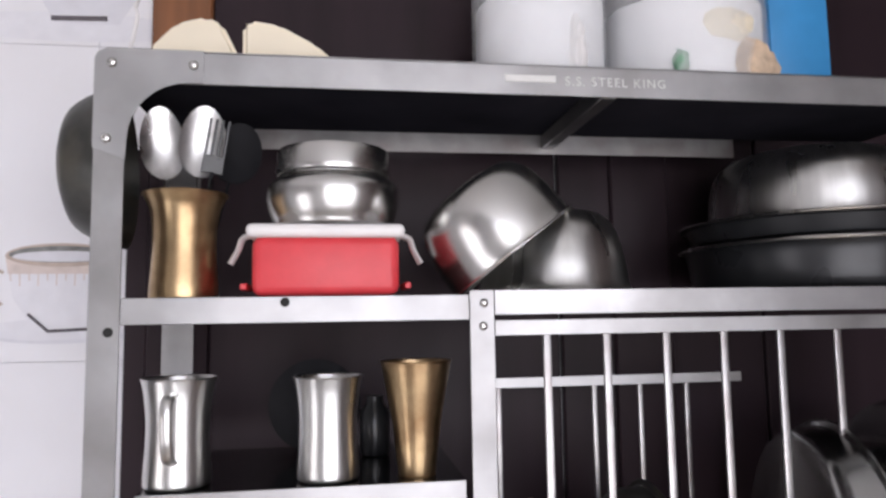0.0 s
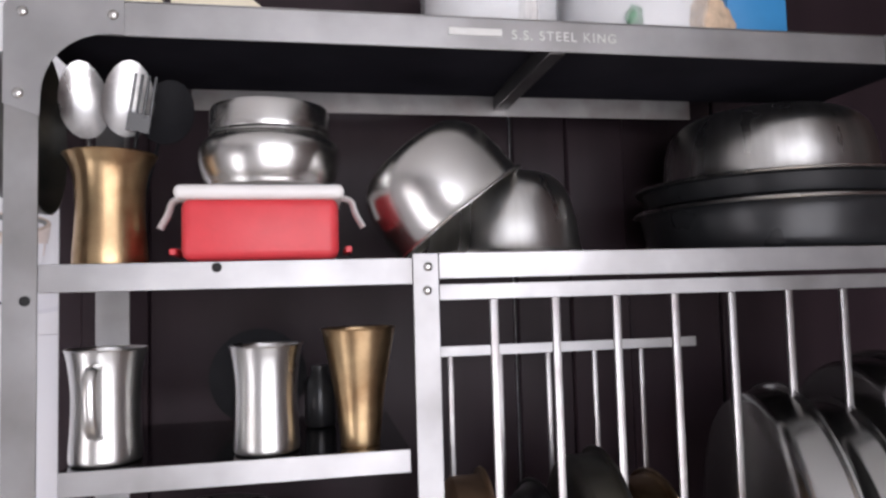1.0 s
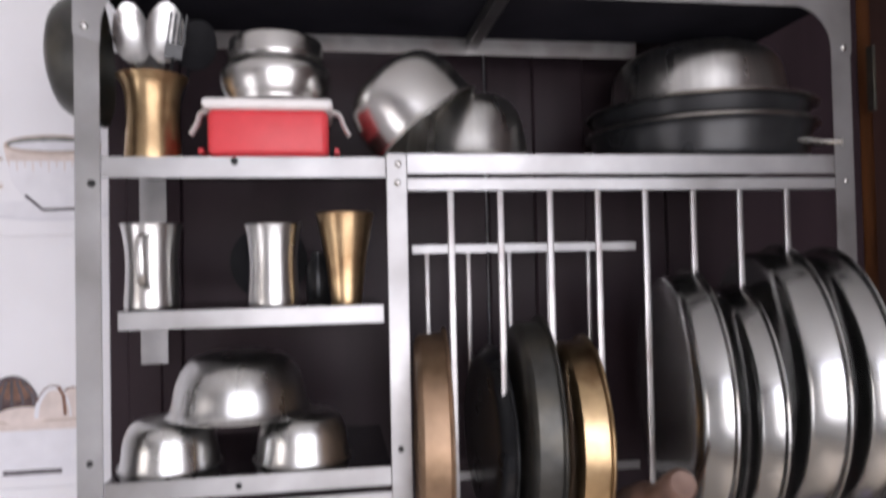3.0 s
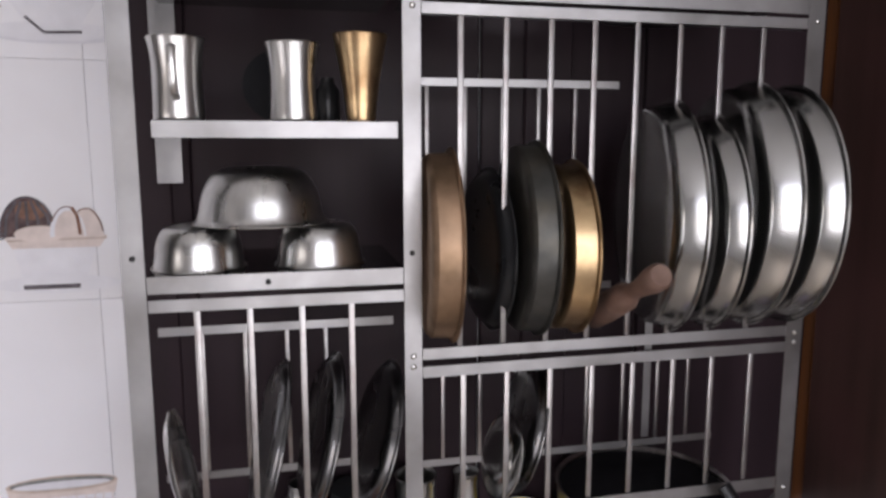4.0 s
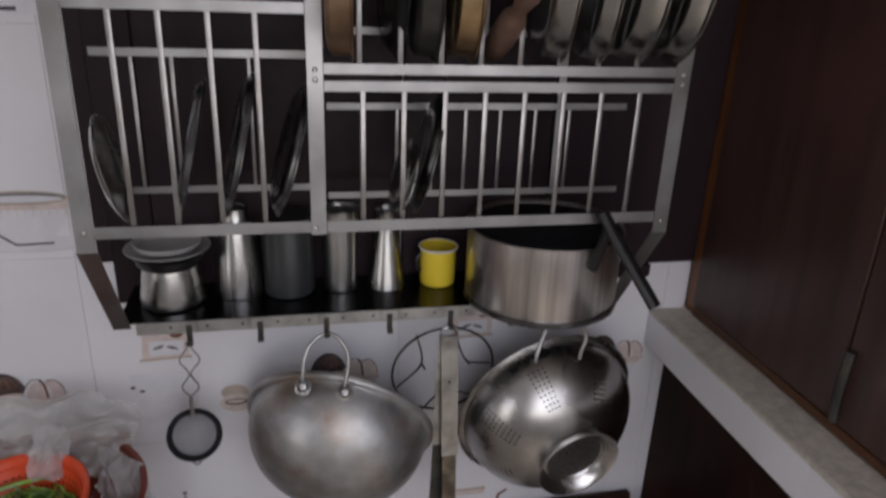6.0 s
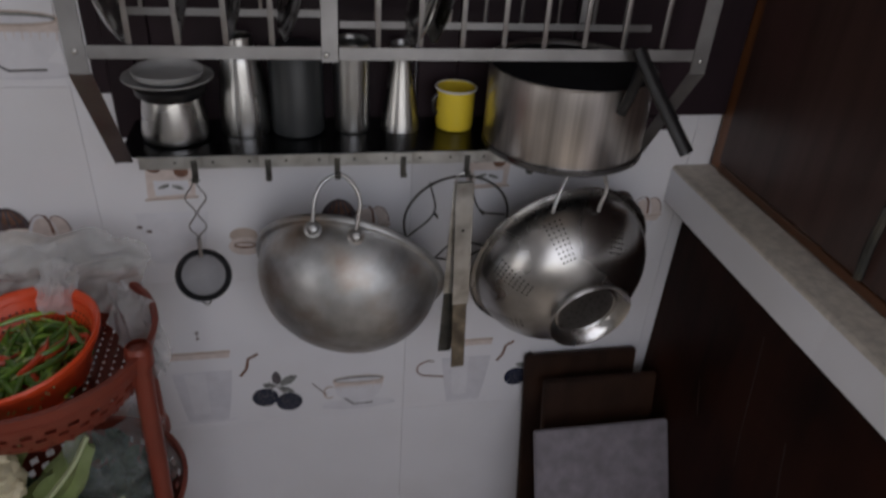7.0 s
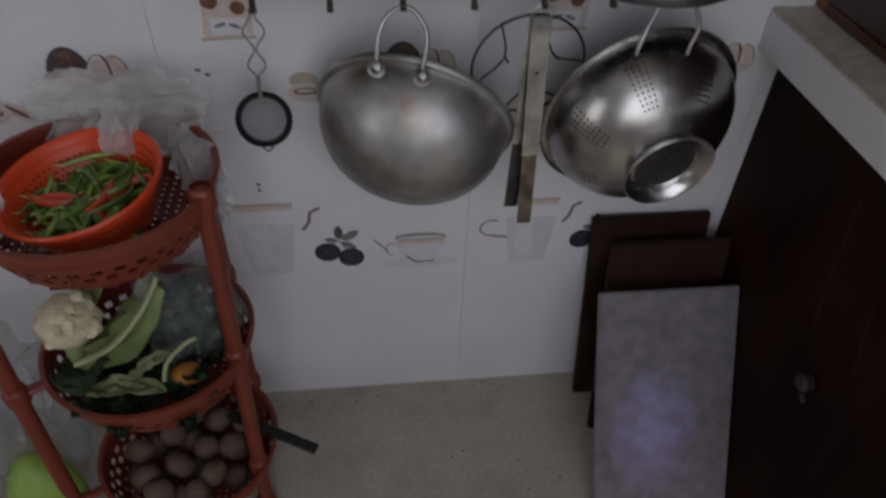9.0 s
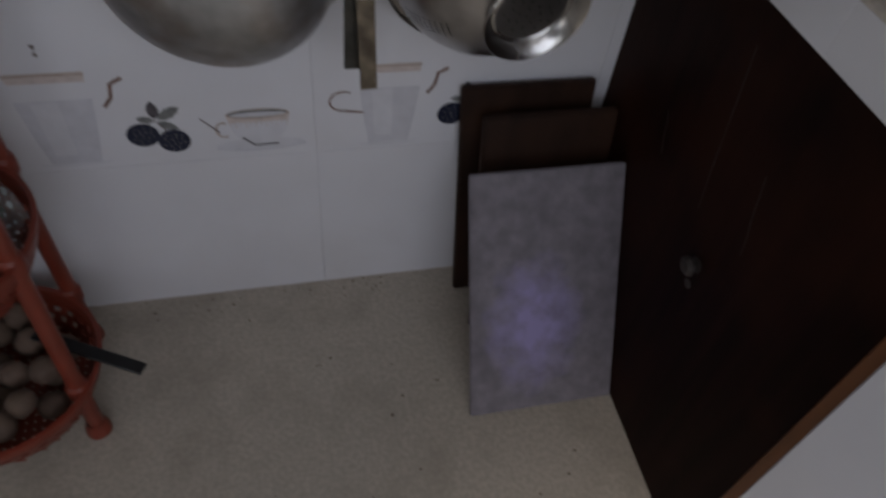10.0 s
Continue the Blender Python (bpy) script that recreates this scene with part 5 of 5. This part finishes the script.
part("foot_ring", lathe([(0.066, -CD + 0.002), (0.071, -CD - 0.006), (0.082, -CD - 0.018), (0.086, -CD - 0.020), (0.0875, -CD - 0.018), (0.0755, -CD - 0.001), (0.076, -CD + 0.006)], 64, cm), "colander", cl)
part("foot_floor", lathe([(0, -CD + 0.0035), (0.066, -CD + 0.0025)], 48, cm), "rack", cl, "dull sunken base")
bm = bmesh.new()
for grp in range(8):
    for i in range(4):
        for j in range(9):
            el = radians(42 + j * 3.6)
            az = radians(grp * 45 + (i - 1.5) * 3.4)
            r = CR * math.sin(el) ** 0.95 + 0.0006
            z = -CD * 1.03 * math.cos(el)
            p = Vector((r * math.cos(az), r * math.sin(az), z))
            nrm = Vector((p.x / CR ** 2, p.y / CR ** 2, z / CD ** 2)).normalized()
            lathe([(0, 0.0003), (0.0021, 0.0003)], 8, cm @ turn_to(p + nrm * 0.0003, nrm), bm)
for i in range(30):
    rr = 0.05 * math.sqrt((i + 0.5) / 30)
    lathe([(0, -0.0003), (0.0018, -0.0003)], 8, cm @ Matrix.Translation((rr * math.cos(i * 2.4), rr * math.sin(i * 2.4), -CD + 0.002)), bm)
tagged(part("perforation", bm, "hole", cl, "rows of small drilled holes"), kind="stuff")
for xh in (0.750, 0.842):
    a = Vector((xh, 0.138, 1.116))
    part("handle", tube(curve_pts([a + Vector((-0.006, -0.010, 0.006)), a + Vector((-0.004, -0.009, 0.022)), a + Vector((0.006, -0.002, 0.050)), a + Vector((0.020 if xh < 0.8 else -0.006, 0.002, 0.085))], 16), 0.0038, 10), "alu", cl, "bent steel wire handle")


# ---- boards leaning in the corner ----
def leaning(name, xa0, xa1, yb, xb0, xb1, yt, zt, th, mk, label, bev=0.004, round_=0.0):
    """A board from a bottom edge on the floor to a top edge against what stands behind it."""
    r = root(name, ((xa0 + xa1) / 2, yb, 0), label, "board", "boards leaning in the corner")
    p = [Vector((xa0, yb, 0)), Vector((xa1, yb, 0)), Vector((xb1, yt, zt)), Vector((xb0, yt, zt))]
    nrm = (p[1] - p[0]).cross(p[3] - p[0]).normalized() * -th
    lift = max(0, -nrm.z)
    bm = bmesh.new()
    a = [bm.verts.new(q + Vector((0, 0, lift))) for q in p]
    b = [bm.verts.new(q + nrm + Vector((0, 0, lift))) for q in p]
    bm.faces.new(a)
    bm.faces.new(b[::-1])
    for i in range(4):
        bm.faces.new((a[i], b[i], b[(i + 1) % 4], a[(i + 1) % 4]))
    bmesh.ops.recalc_face_normals(bm, faces=bm.faces)
    bmesh.ops.bevel(bm, geom=bm.edges[:], offset=bev, segments=2, affect="EDGES")
    part("panel", bm, mk, r)
    return r


leaning("wooden_board", 0.832, 1.130, 0.235, 0.800, 1.096, 0.288, 0.618, 0.018, "board", "dark wooden board leaning against the tiled wall")
leaning("wooden_board", 0.845, 1.137, 0.110, 0.838, 1.136, 0.232, 0.580, 0.020, "board", "dark wooden board leaning in front of another")
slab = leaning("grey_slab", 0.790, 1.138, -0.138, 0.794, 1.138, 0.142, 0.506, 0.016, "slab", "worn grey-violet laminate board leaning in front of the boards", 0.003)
for fx in (0.86, 0.955, 1.09):
    part("nail_hole", lathe([(0, 0.0006), (0.003, 0.0006), (0.003, -0.001), (0, -0.001)], 10,
         turn_to(Vector((fx, 0.0975, 0.428)), Vector((0, -0.875, 0.484)))), "hole", slab)

# ---- the vegetable stand ----
VC = Vector((-0.187, 0.045, 0.0))
vs = root("vegetable_stand", VC, "brown-red plastic three-tier vegetable stand", "vegetable stand")
VR = 0.199


def basket(z_rim, hgt, r0, r1):
    """An open basket with a solid rim and rows of square openings."""
    g = part("rim", lathe([(r1 - 0.004, z_rim - 0.022), (r1 + 0.003, z_rim - 0.020), (r1 + 0.004, z_rim - 0.002), (r1 + 0.009, z_rim), (r1 + 0.009, z_rim + 0.004), (r1, z_rim + 0.005), (r1 - 0.003, z_rim)], 72,
                           Matrix.Translation(VC), closed=True), "maroon", vs)
    bm = bmesh.new()
    n, k = 144, 12
    zt, zb = z_rim - 0.022, z_rim - hgt
    rows = []
    for i in range(k + 1):
        f = i / k
        rr = r1 - 0.001 - (r1 - r0) * f ** 1.3
        rows.append([bm.verts.new(VC + Vector((rr * math.cos(2 * math.pi * j / n), rr * math.sin(2 * math.pi * j / n), zt + (zb - zt) * f))) for j in range(n)])
    for i in range(k):
        for j in range(n):
            hole = (i in (3, 4) and j % 4 in (0, 1)) or (i in (6, 7) and (j + 2) % 4 in (0, 1)) or (i == 10 and j % 4 == 0)
            if hole:
                continue
            bm.faces.new((rows[i][j], rows[i][(j + 1) % n], rows[i + 1][(j + 1) % n], rows[i + 1][j]))
    loose = [v for v in bm.verts if not v.link_faces]
    bmesh.ops.delete(bm, geom=loose, context="VERTS")
    bmesh.ops.solidify(bm, geom=bm.faces[:], thickness=0.0022)
    wall_ = part("basket_wall", bm, "maroon", vs)
    bm = bmesh.new()
    for k2 in range(-9, 10):
        c = k2 * r0 / 9.5
        hl = math.sqrt(max(0, r0 * r0 - c * c))
        if hl > 0.01:
            box(bm, (VC.x + c - 0.0060, VC.y - hl, zb - 0.001), (VC.x + c + 0.0060, VC.y + hl, zb + 0.002))
            box(bm, (VC.x - hl, VC.y + c - 0.0060, zb - 0.003), (VC.x + hl, VC.y + c + 0.0060, zb - 0.0012))
    tagged(part("basket_floor", bm, "maroon", vs, "woven grid floor of thin slats"), kind="stuff")
    return g


TIERS = (0.968, 0.572, 0.185)
for z in TIERS:
    basket(z, 0.100, VR - 0.035, VR)
for ax, ay in ((0.000, -0.012), (-0.398, -0.076), (-0.06, 0.222)):
    top = Vector((ax, ay, 0.968))
    foot = Vector((ax - 0.024, ay - 0.016, 0.0))
    if ay > 0.1:
        foot = Vector((ax, ay, 0.0))
    pst = part("post", tube([top, top.lerp(foot, 0.405), top.lerp(foot, 0.406), top.lerp(foot, 0.80), top.lerp(foot, 0.801), foot], 0.0165, 16), "maroon", vs)
    part("cap", lathe([(0, 0.010), (0.012, 0.009), (0.019, 0.005), (0.0215, -0.002), (0.0215, -0.010), (0.016, -0.014)], 20, turn_to(top, (top - foot))), "maroon", pst)
    part("foot", lathe([(0, 0.0), (0.022, 0.0), (0.026, 0.006), (0.024, 0.028), (0.018, 0.045)], 20, Matrix.Translation(foot)), "maroon", pst)
    for z in TIERS:
        q = top.lerp(foot, (0.968 - z) / 0.968)
        part("collar", lathe([(0.0168, -0.030), (0.022, -0.026), (0.0225, 0.0), (0.021, 0.010), (0.0168, 0.014)], 20, Matrix.Translation(q + Vector((0, 0, 0.0)))), "maroon", pst)
        d = (Vector((VC.x, VC.y, z)) - q)
        d.z = 0
        gap = d.length - VR - 0.002
        u = d.normalized()
        a1, a2 = q + Vector((0, 0, -0.008)), q + u * max(gap, 0.012) + Vector((0, 0, -0.010))
        part("bracket", tube([a1, a1.lerp(a2, 0.5), a2], 0.012, 8, None, 0.8), "maroon", pst)

# orange basket of chillies
OC = Vector((-0.186, 0.026, 0.892))
oax = Vector((-0.13, -0.09, 1)).normalized()
ob_ = root("orange_basket", OC, "bright orange plastic basket of green chillies", "basket")
om = turn_to(OC, oax)
part("body", lathe(shell([(0, 0.0), (0.088, 0.0), (0.096, 0.006), (0.122, 0.078)], 0.002), 64, om), "orange", ob_)
part("rim", lathe([(0.121, 0.070), (0.127, 0.071), (0.134, 0.080), (0.137, 0.091), (0.134, 0.095), (0.127, 0.090), (0.123, 0.082)], 72, om, closed=True), "orange", ob_)
bm = bmesh.new()
for i in range(5):
    for j in range(64):
        zz, aa = 0.018 + i * 0.011, 2 * math.pi * (j + 0.5 * (i % 2)) / 64
        rr = 0.096 + (zz - 0.006) / 0.072 * 0.026 - 0.0024
        lathe([(0, 0), (0.0024, 0)], 6, om @ turn_to((rr * math.cos(aa), rr * math.sin(aa), zz), (-math.cos(aa), -math.sin(aa), 0.3)), bm)
tagged(part("perforation", bm, "hole", ob_, "rows of small round holes"), kind="stuff")
rng = random.Random(7)
for k in range(130):
    red = k in (98, 104, 111, 117, 120, 126)
    a = rng.uniform(0, 2 * math.pi)
    rad = 0.094 * math.sqrt(rng.random())
    layer = k / 130
    c = Vector((rad * math.cos(a), rad * math.sin(a), 0.014 + 0.046 * layer + 0.014 * (1 - rad / 0.094)))
    L = rng.uniform(0.055, 0.105) * (1.1 if red else 1)
    yaw = rng.uniform(0, math.pi)
    dirv = Vector((math.cos(yaw), math.sin(yaw), rng.uniform(-0.15, 0.2)))
    side = Vector((-math.sin(yaw), math.cos(yaw), 0))
    bend = rng.uniform(-0.024, 0.024)
    pts = [c - dirv * L / 2, c - dirv * L * 0.2 + side * bend * 0.8, c + dirv * L * 0.15 + side * bend, c + dirv * L / 2]
    for p in pts:
        h = math.hypot(p.x, p.y)
        if h > 0.104:
            p.x, p.y = p.x * 0.104 / h, p.y * 0.104 / h
            p.z += 0.004
    th = rng.uniform(0.0046, 0.0064) * (1.35 if red else 1)
    ch = root("chilli", om @ c, "long red chilli among the green ones" if red else "long green chilli in the orange basket", "chilli", "chillies")
    part("pod", tube([om @ p for p in curve_pts(pts, 9)], th, 7, None, 1, lambda f: 0.55 + 1.6 * f * (1 - f) if f < 0.6 else max(0.06, 1.03 * (1 - f) / 0.4 * 0.9)), "chilli_red" if red else ("chilli_dark" if k % 3 else "chilli"), ch)
    part("stalk", tube([om @ (pts[0] + dirv * 0.001), om @ (pts[0] - dirv * 0.012 + Vector((0, 0, 0.004)))], 0.0016, 5), "leaf", ch)


def bag(name, at, size, seed, mk, label, sub=4, rough=0.55):
    r = root(name, (at[0], at[1], at[2] - size[2]), label, "plastic bag")
    bm = blob(1, rough, at, size, seed, sub, 1.9)
    for v in bm.verts:
        k = 1 - abs(noise.noise(v.co * 30 + Vector((seed, 0, 0)))) * 2
        v.co += noise.noise_vector(v.co * 16 + Vector((seed, 0, 0))) * 0.014 + (v.co - Vector(at)).normalized() * 0.012 * k
    part("film", bm, mk, r)
    tip = Vector(at) + Vector((size[0] * 0.35, -size[1] * 0.55, size[2] * 0.62))
    fb = blob(1, 0.6, tip, (size[0] * 0.34, size[1] * 0.22, size[2] * 0.42), seed + 40, 3, 2.2)
    for v in fb.verts:
        v.co += noise.noise_vector(v.co * 22 + Vector((0, seed, 0))) * 0.012
    part("flap", fb, mk, r, "crumpled loose flap")
    return r




def loose_film(name, at, axes, bulge, seed, mk, label, n=34, bag_of=None):
    """A crumpled open bag: one thin sheet with sharp folds, a bulged middle and torn uneven edges."""
    at, u, v = Vector(at), Vector(axes[0]), Vector(axes[1])
    w = u.cross(v).normalized()
    r = bag_of or root(name, at, label, "plastic bag")
    bm = bmesh.new()
    o = Vector((seed * 3.1, seed * 1.7, seed * 0.9))
    grid = []
    for i in range(n + 1):
        row = []
        for j in range(n + 1):
            a, b = i / n * 2 - 1, j / n * 2 - 1
            edge = 1 + 0.30 * noise.noise(Vector((math.atan2(b, a) * 1.6, seed, 0)))
            p = at + u * a * edge + v * b * edge
            q = Vector((a * 1.3, b * 1.3, 0)) + o
            fold = abs(noise.noise(q)) * 0.9 + abs(noise.noise(q * 2.1)) * 0.42 + abs(noise.noise(Vector((q.x * 7, q.y * 2.2, q.z)))) * 0.13
            p += w * (bulge * (1 - min(1, a * a + b * b)) + (fold - 0.35) * bulge * 1.1)
            p += noise.noise_vector(q * 1.7) * bulge * 0.35
            row.append(bm.verts.new(p))
        grid.append(row)
    for i in range(n):
        for j in range(n):
            a, b = (i + 0.5) / n * 2 - 1, (j + 0.5) / n * 2 - 1
            if a * a + b * b > 1.25 + 0.35 * noise.noise(Vector((math.atan2(b, a) * 2.2, seed, 4))):
                continue
            bm.faces.new((grid[i][j], grid[i + 1][j], grid[i + 1][j + 1], grid[i][j + 1]))
    bmesh.ops.delete(bm, geom=[x for x in bm.verts if not x.link_faces], context="VERTS")
    part("film" if bag_of is None else name, bm, mk, r, "" if bag_of is None else label)
    return r


behind = loose_film("plastic_bag", (-0.165, 0.198, 0.998), ((0.150, 0.0, 0.0), (0.0, 0.030, 0.074)), 0.050, 3, "film", "clear crumpled plastic bag tucked behind the orange basket")
loose_film("mouth", (-0.150, 0.128, 1.012), ((0.030, 0.004, -0.012), (0.006, 0.024, 0.040)), 0.016, 9, "film2", "twisted bag mouth hanging over the basket rim", 18, behind)
torn = loose_film("plastic_bag", (-0.026, 0.100, 0.938), ((0.050, -0.044, -0.024), (0.0, 0.040, 0.046)), 0.022, 5, "film2", "torn white plastic bag hanging over the stand rim")
loose_film("torn_corner", (0.010, 0.060, 0.915), ((0.024, -0.020, -0.012), (0.004, 0.016, 0.026)), 0.012, 21, "film2", "torn hanging corner", 16, torn)
loose_film("plastic_bag", (-0.345, 0.020, 0.962), ((0.034, -0.04, 0.0), (0.0, 0.030, 0.048)), 0.030, 8, "film2", "crumpled white polythene at the basket edge")
loose_film("plastic_bag", (-0.090, 0.035, 0.640), ((0.080, 0.045, 0.0), (-0.01, 0.020, 0.110)), 0.050, 11, "film3", "clear plastic bag of vegetables in the middle basket")

# middle tier
cf = root("cauliflower", (-0.30, -0.01, 0.49), "pale cauliflower with its outer leaves", "cauliflower")
cfc = Vector((-0.306, 0.000, 0.672))
part("curd", blob(0.056, 0.18, cfc, (1, 1, 0.9), 2, 3, 3.2), "curd", cf)
part("stalk", tube([(-0.30, 0.0, 0.477), (-0.305, 0.0, 0.56), (-0.306, 0.0, 0.64)], 0.026, 12), "leaf", cf, "thick pale green stalk")
crng = random.Random(5)
for k in range(30):
    f, az = crng.uniform(-0.35, 1), crng.uniform(0, 6.28)
    d = Vector((math.sqrt(max(0, 1 - f * f)) * math.cos(az), math.sqrt(max(0, 1 - f * f)) * math.sin(az), f * 0.85))
    part("floret", blob(crng.uniform(0.011, 0.020), 0.42, cfc + d * crng.uniform(0.042, 0.054), (1, 1, 0.8), k, 2, 5), "curd", cf)


def leaf(parent, base, tip, width, cup, mk, name="leaf", seed=0):
    base, tip = Vector(base), Vector(tip)
    d = tip - base
    side = d.cross(Vector((0, 0, 1))).normalized()
    up = side.cross(d).normalized()
    bm = bmesh.new()
    n, w = 12, 8
    grid = []
    for i in range(n + 1):
        f = i / n
        wd = width * (math.sin(math.pi * min(1, f * 0.92 + 0.06)) ** 0.7)
        row = []
        for j in range(w + 1):
            s = j / w * 2 - 1
            p = base + d * f + side * s * wd + up * (cup * (math.sin(math.pi * f) + 0.6 * s * s)) + up * 0.016 * noise.noise(Vector((f * 4, s * 3, seed)))
            row.append(bm.verts.new(p))
        grid.append(row)
    for i in range(n):
        for j in range(w):
            bm.faces.new((grid[i][j], grid[i + 1][j], grid[i + 1][j + 1], grid[i][j + 1]))
    bmesh.ops.solidify(bm, geom=bm.faces[:], thickness=0.0014)
    o = part(name, bm, mk, parent)
    return o


leaf(cf, (-0.290, -0.060, 0.625), (-0.122, -0.010, 0.765), 0.044, -0.034, "leaf", seed=1)
leaf(cf, (-0.275, -0.045, 0.640), (-0.150, 0.040, 0.760), 0.046, -0.030, "leaf", seed=4)
leaf(cf, (-0.34, -0.07, 0.600), (-0.22, -0.095, 0.675), 0.034, -0.026, "leaf_dark", seed=2)
leaf(cf, (-0.30, 0.05, 0.60), (-0.20, 0.10, 0.76), 0.05, 0.02, "leaf", seed=3)
part("leaf_rib", tube(curve_pts([(-0.272, -0.094, 0.655), (-0.205, -0.078, 0.680), (-0.150, -0.040, 0.728), (-0.118, -0.004, 0.776)], 16), 0.0065, 8, None, 0.7), "rib", cf, "pale thick leaf rib")
gr = root("leafy_greens", (-0.2, 0.0, 0.48), "dark leafy greens heaped in the middle basket", "greens")
rng = random.Random(3)
for k in range(60):
    a, rr = rng.uniform(0, 6.28), 0.135 * math.sqrt(rng.random())
    b0 = Vector((-0.19 + rr * math.cos(a), 0.01 + rr * math.sin(a), 0.485 + rng.uniform(0, 0.075)))
    a2 = rng.uniform(0, 6.28)
    leaf(gr, b0, b0 + Vector((0.06 * math.cos(a2), 0.06 * math.sin(a2), rng.uniform(0.0, 0.04))), rng.uniform(0.018, 0.03), 0.008, "leaf_dark", seed=k)
for k in range(26):
    b0 = Vector((rng.uniform(-0.15, -0.05), rng.uniform(0.04, 0.12), 0.50 + rng.uniform(0, 0.13)))
    a2 = rng.uniform(0, 6.28)
    leaf(gr, b0, b0 + Vector((0.035 * math.cos(a2), 0.035 * math.sin(a2), rng.uniform(0.02, 0.07))), rng.uniform(0.012, 0.022), 0.006, "leaf_dark", seed=k + 70)
lf = root("cut_leaf", (-0.2, -0.1, 0.55), "limp pale leaf lying over the basket front", "leaf")
leaf(lf, (-0.262, -0.115, 0.592), (-0.118, -0.125, 0.600), 0.022, 0.016, "rib", "blade", 9)
leaf(lf, (-0.185, -0.105, 0.600), (-0.110, -0.075, 0.650), 0.015, 0.012, "rib", "blade", 12)
part("stem", tube(curve_pts([(-0.125, -0.105, 0.607), (-0.115, -0.09, 0.640), (-0.085, -0.06, 0.655), (-0.066, -0.05, 0.658)], 14), 0.004, 8), "rib", lf)
ct = root("orange_vegetable", (-0.10, -0.06, 0.49), "piece of orange vegetable in the middle basket", "vegetable")
part("body", blob(0.027, 0.12, (-0.104, -0.045, 0.550), (1.2, 0.9, 0.8), 4), "veg_orange", ct)

# potatoes in the lowest tier
rng = random.Random(11)
spots = []
for lvl in range(2):
    for k in range(90):
        a, rr = rng.uniform(0, 6.28), 0.138 * math.sqrt(rng.random())
        p = Vector((VC.x + rr * math.cos(a), VC.y + rr * math.sin(a), 0.122 + lvl * 0.045 + rng.uniform(0, 0.012)))
        if all((p - q).length > 0.050 for q in spots):
            spots.append(p)
for k, p in enumerate(spots):
    po = root("potato", p - Vector((0, 0, 0.025)), "dusty brown potato heaped in the lowest basket", "potato", "potatoes")
    part("tuber", blob(0.0310, 0.14, (0, 0, 0), (1.0 + 0.20 * rng.random(), 1, 0.9), k + 1, 2, 1.6, None,
         Matrix.Translation(p) @ pose(0, 0, 0, rng.uniform(0, 360), rng.uniform(0, 360), 0)), "potato", po)
sk = root("black_strip", (0.06, 0.0, 0.28), "dark flat stick poking out of the stand", "stick")
part("body", bx((-0.115, -0.013, -0.004), (0.115, 0.013, 0.004), 0.0015, Matrix.Translation((0.020, 0.003, 0.262)) @ pose(0, 0, 0, 0, 4, -27)), "black", sk)

# gourd and bags on the floor beside the stand
gd = root("gourd", (-0.50, -0.02, 0.0), "pale green gourd lying beside the stand", "gourd")
part("body", blob(0.085, 0.05, (-0.478, -0.07, 0.165), (0.9, 0.9, 1.95), 6, 3, 1.4), "gourd", gd)
bag("plastic_bag", (-0.56, 0.06, 0.27), (0.12, 0.10, 0.265), 14, "film3", "bluish plastic bag of vegetables beside the stand")

# crumbs and dust swept to the wall
bm = bmesh.new()
rng = random.Random(21)
for k in range(46):
    cx = rng.uniform(0.05, 1.05)
    cy = WALL_Y - 0.008 - abs(rng.gauss(0, 0.03)) if k < 24 else rng.uniform(-0.6, 0.25)
    if cx > 0.77 and cy > -0.14:
        cx -= 0.4
    blob(rng.uniform(0.0012, 0.0035), 0.4, (cx, cy, 0.001), (1.4, 1, 0.6), k, 1, 3, bm)
tagged(part("crumb", bm, "crumb"), "scattered dark crumbs and dust on the stone floor", "crumbs", kind="stuff")
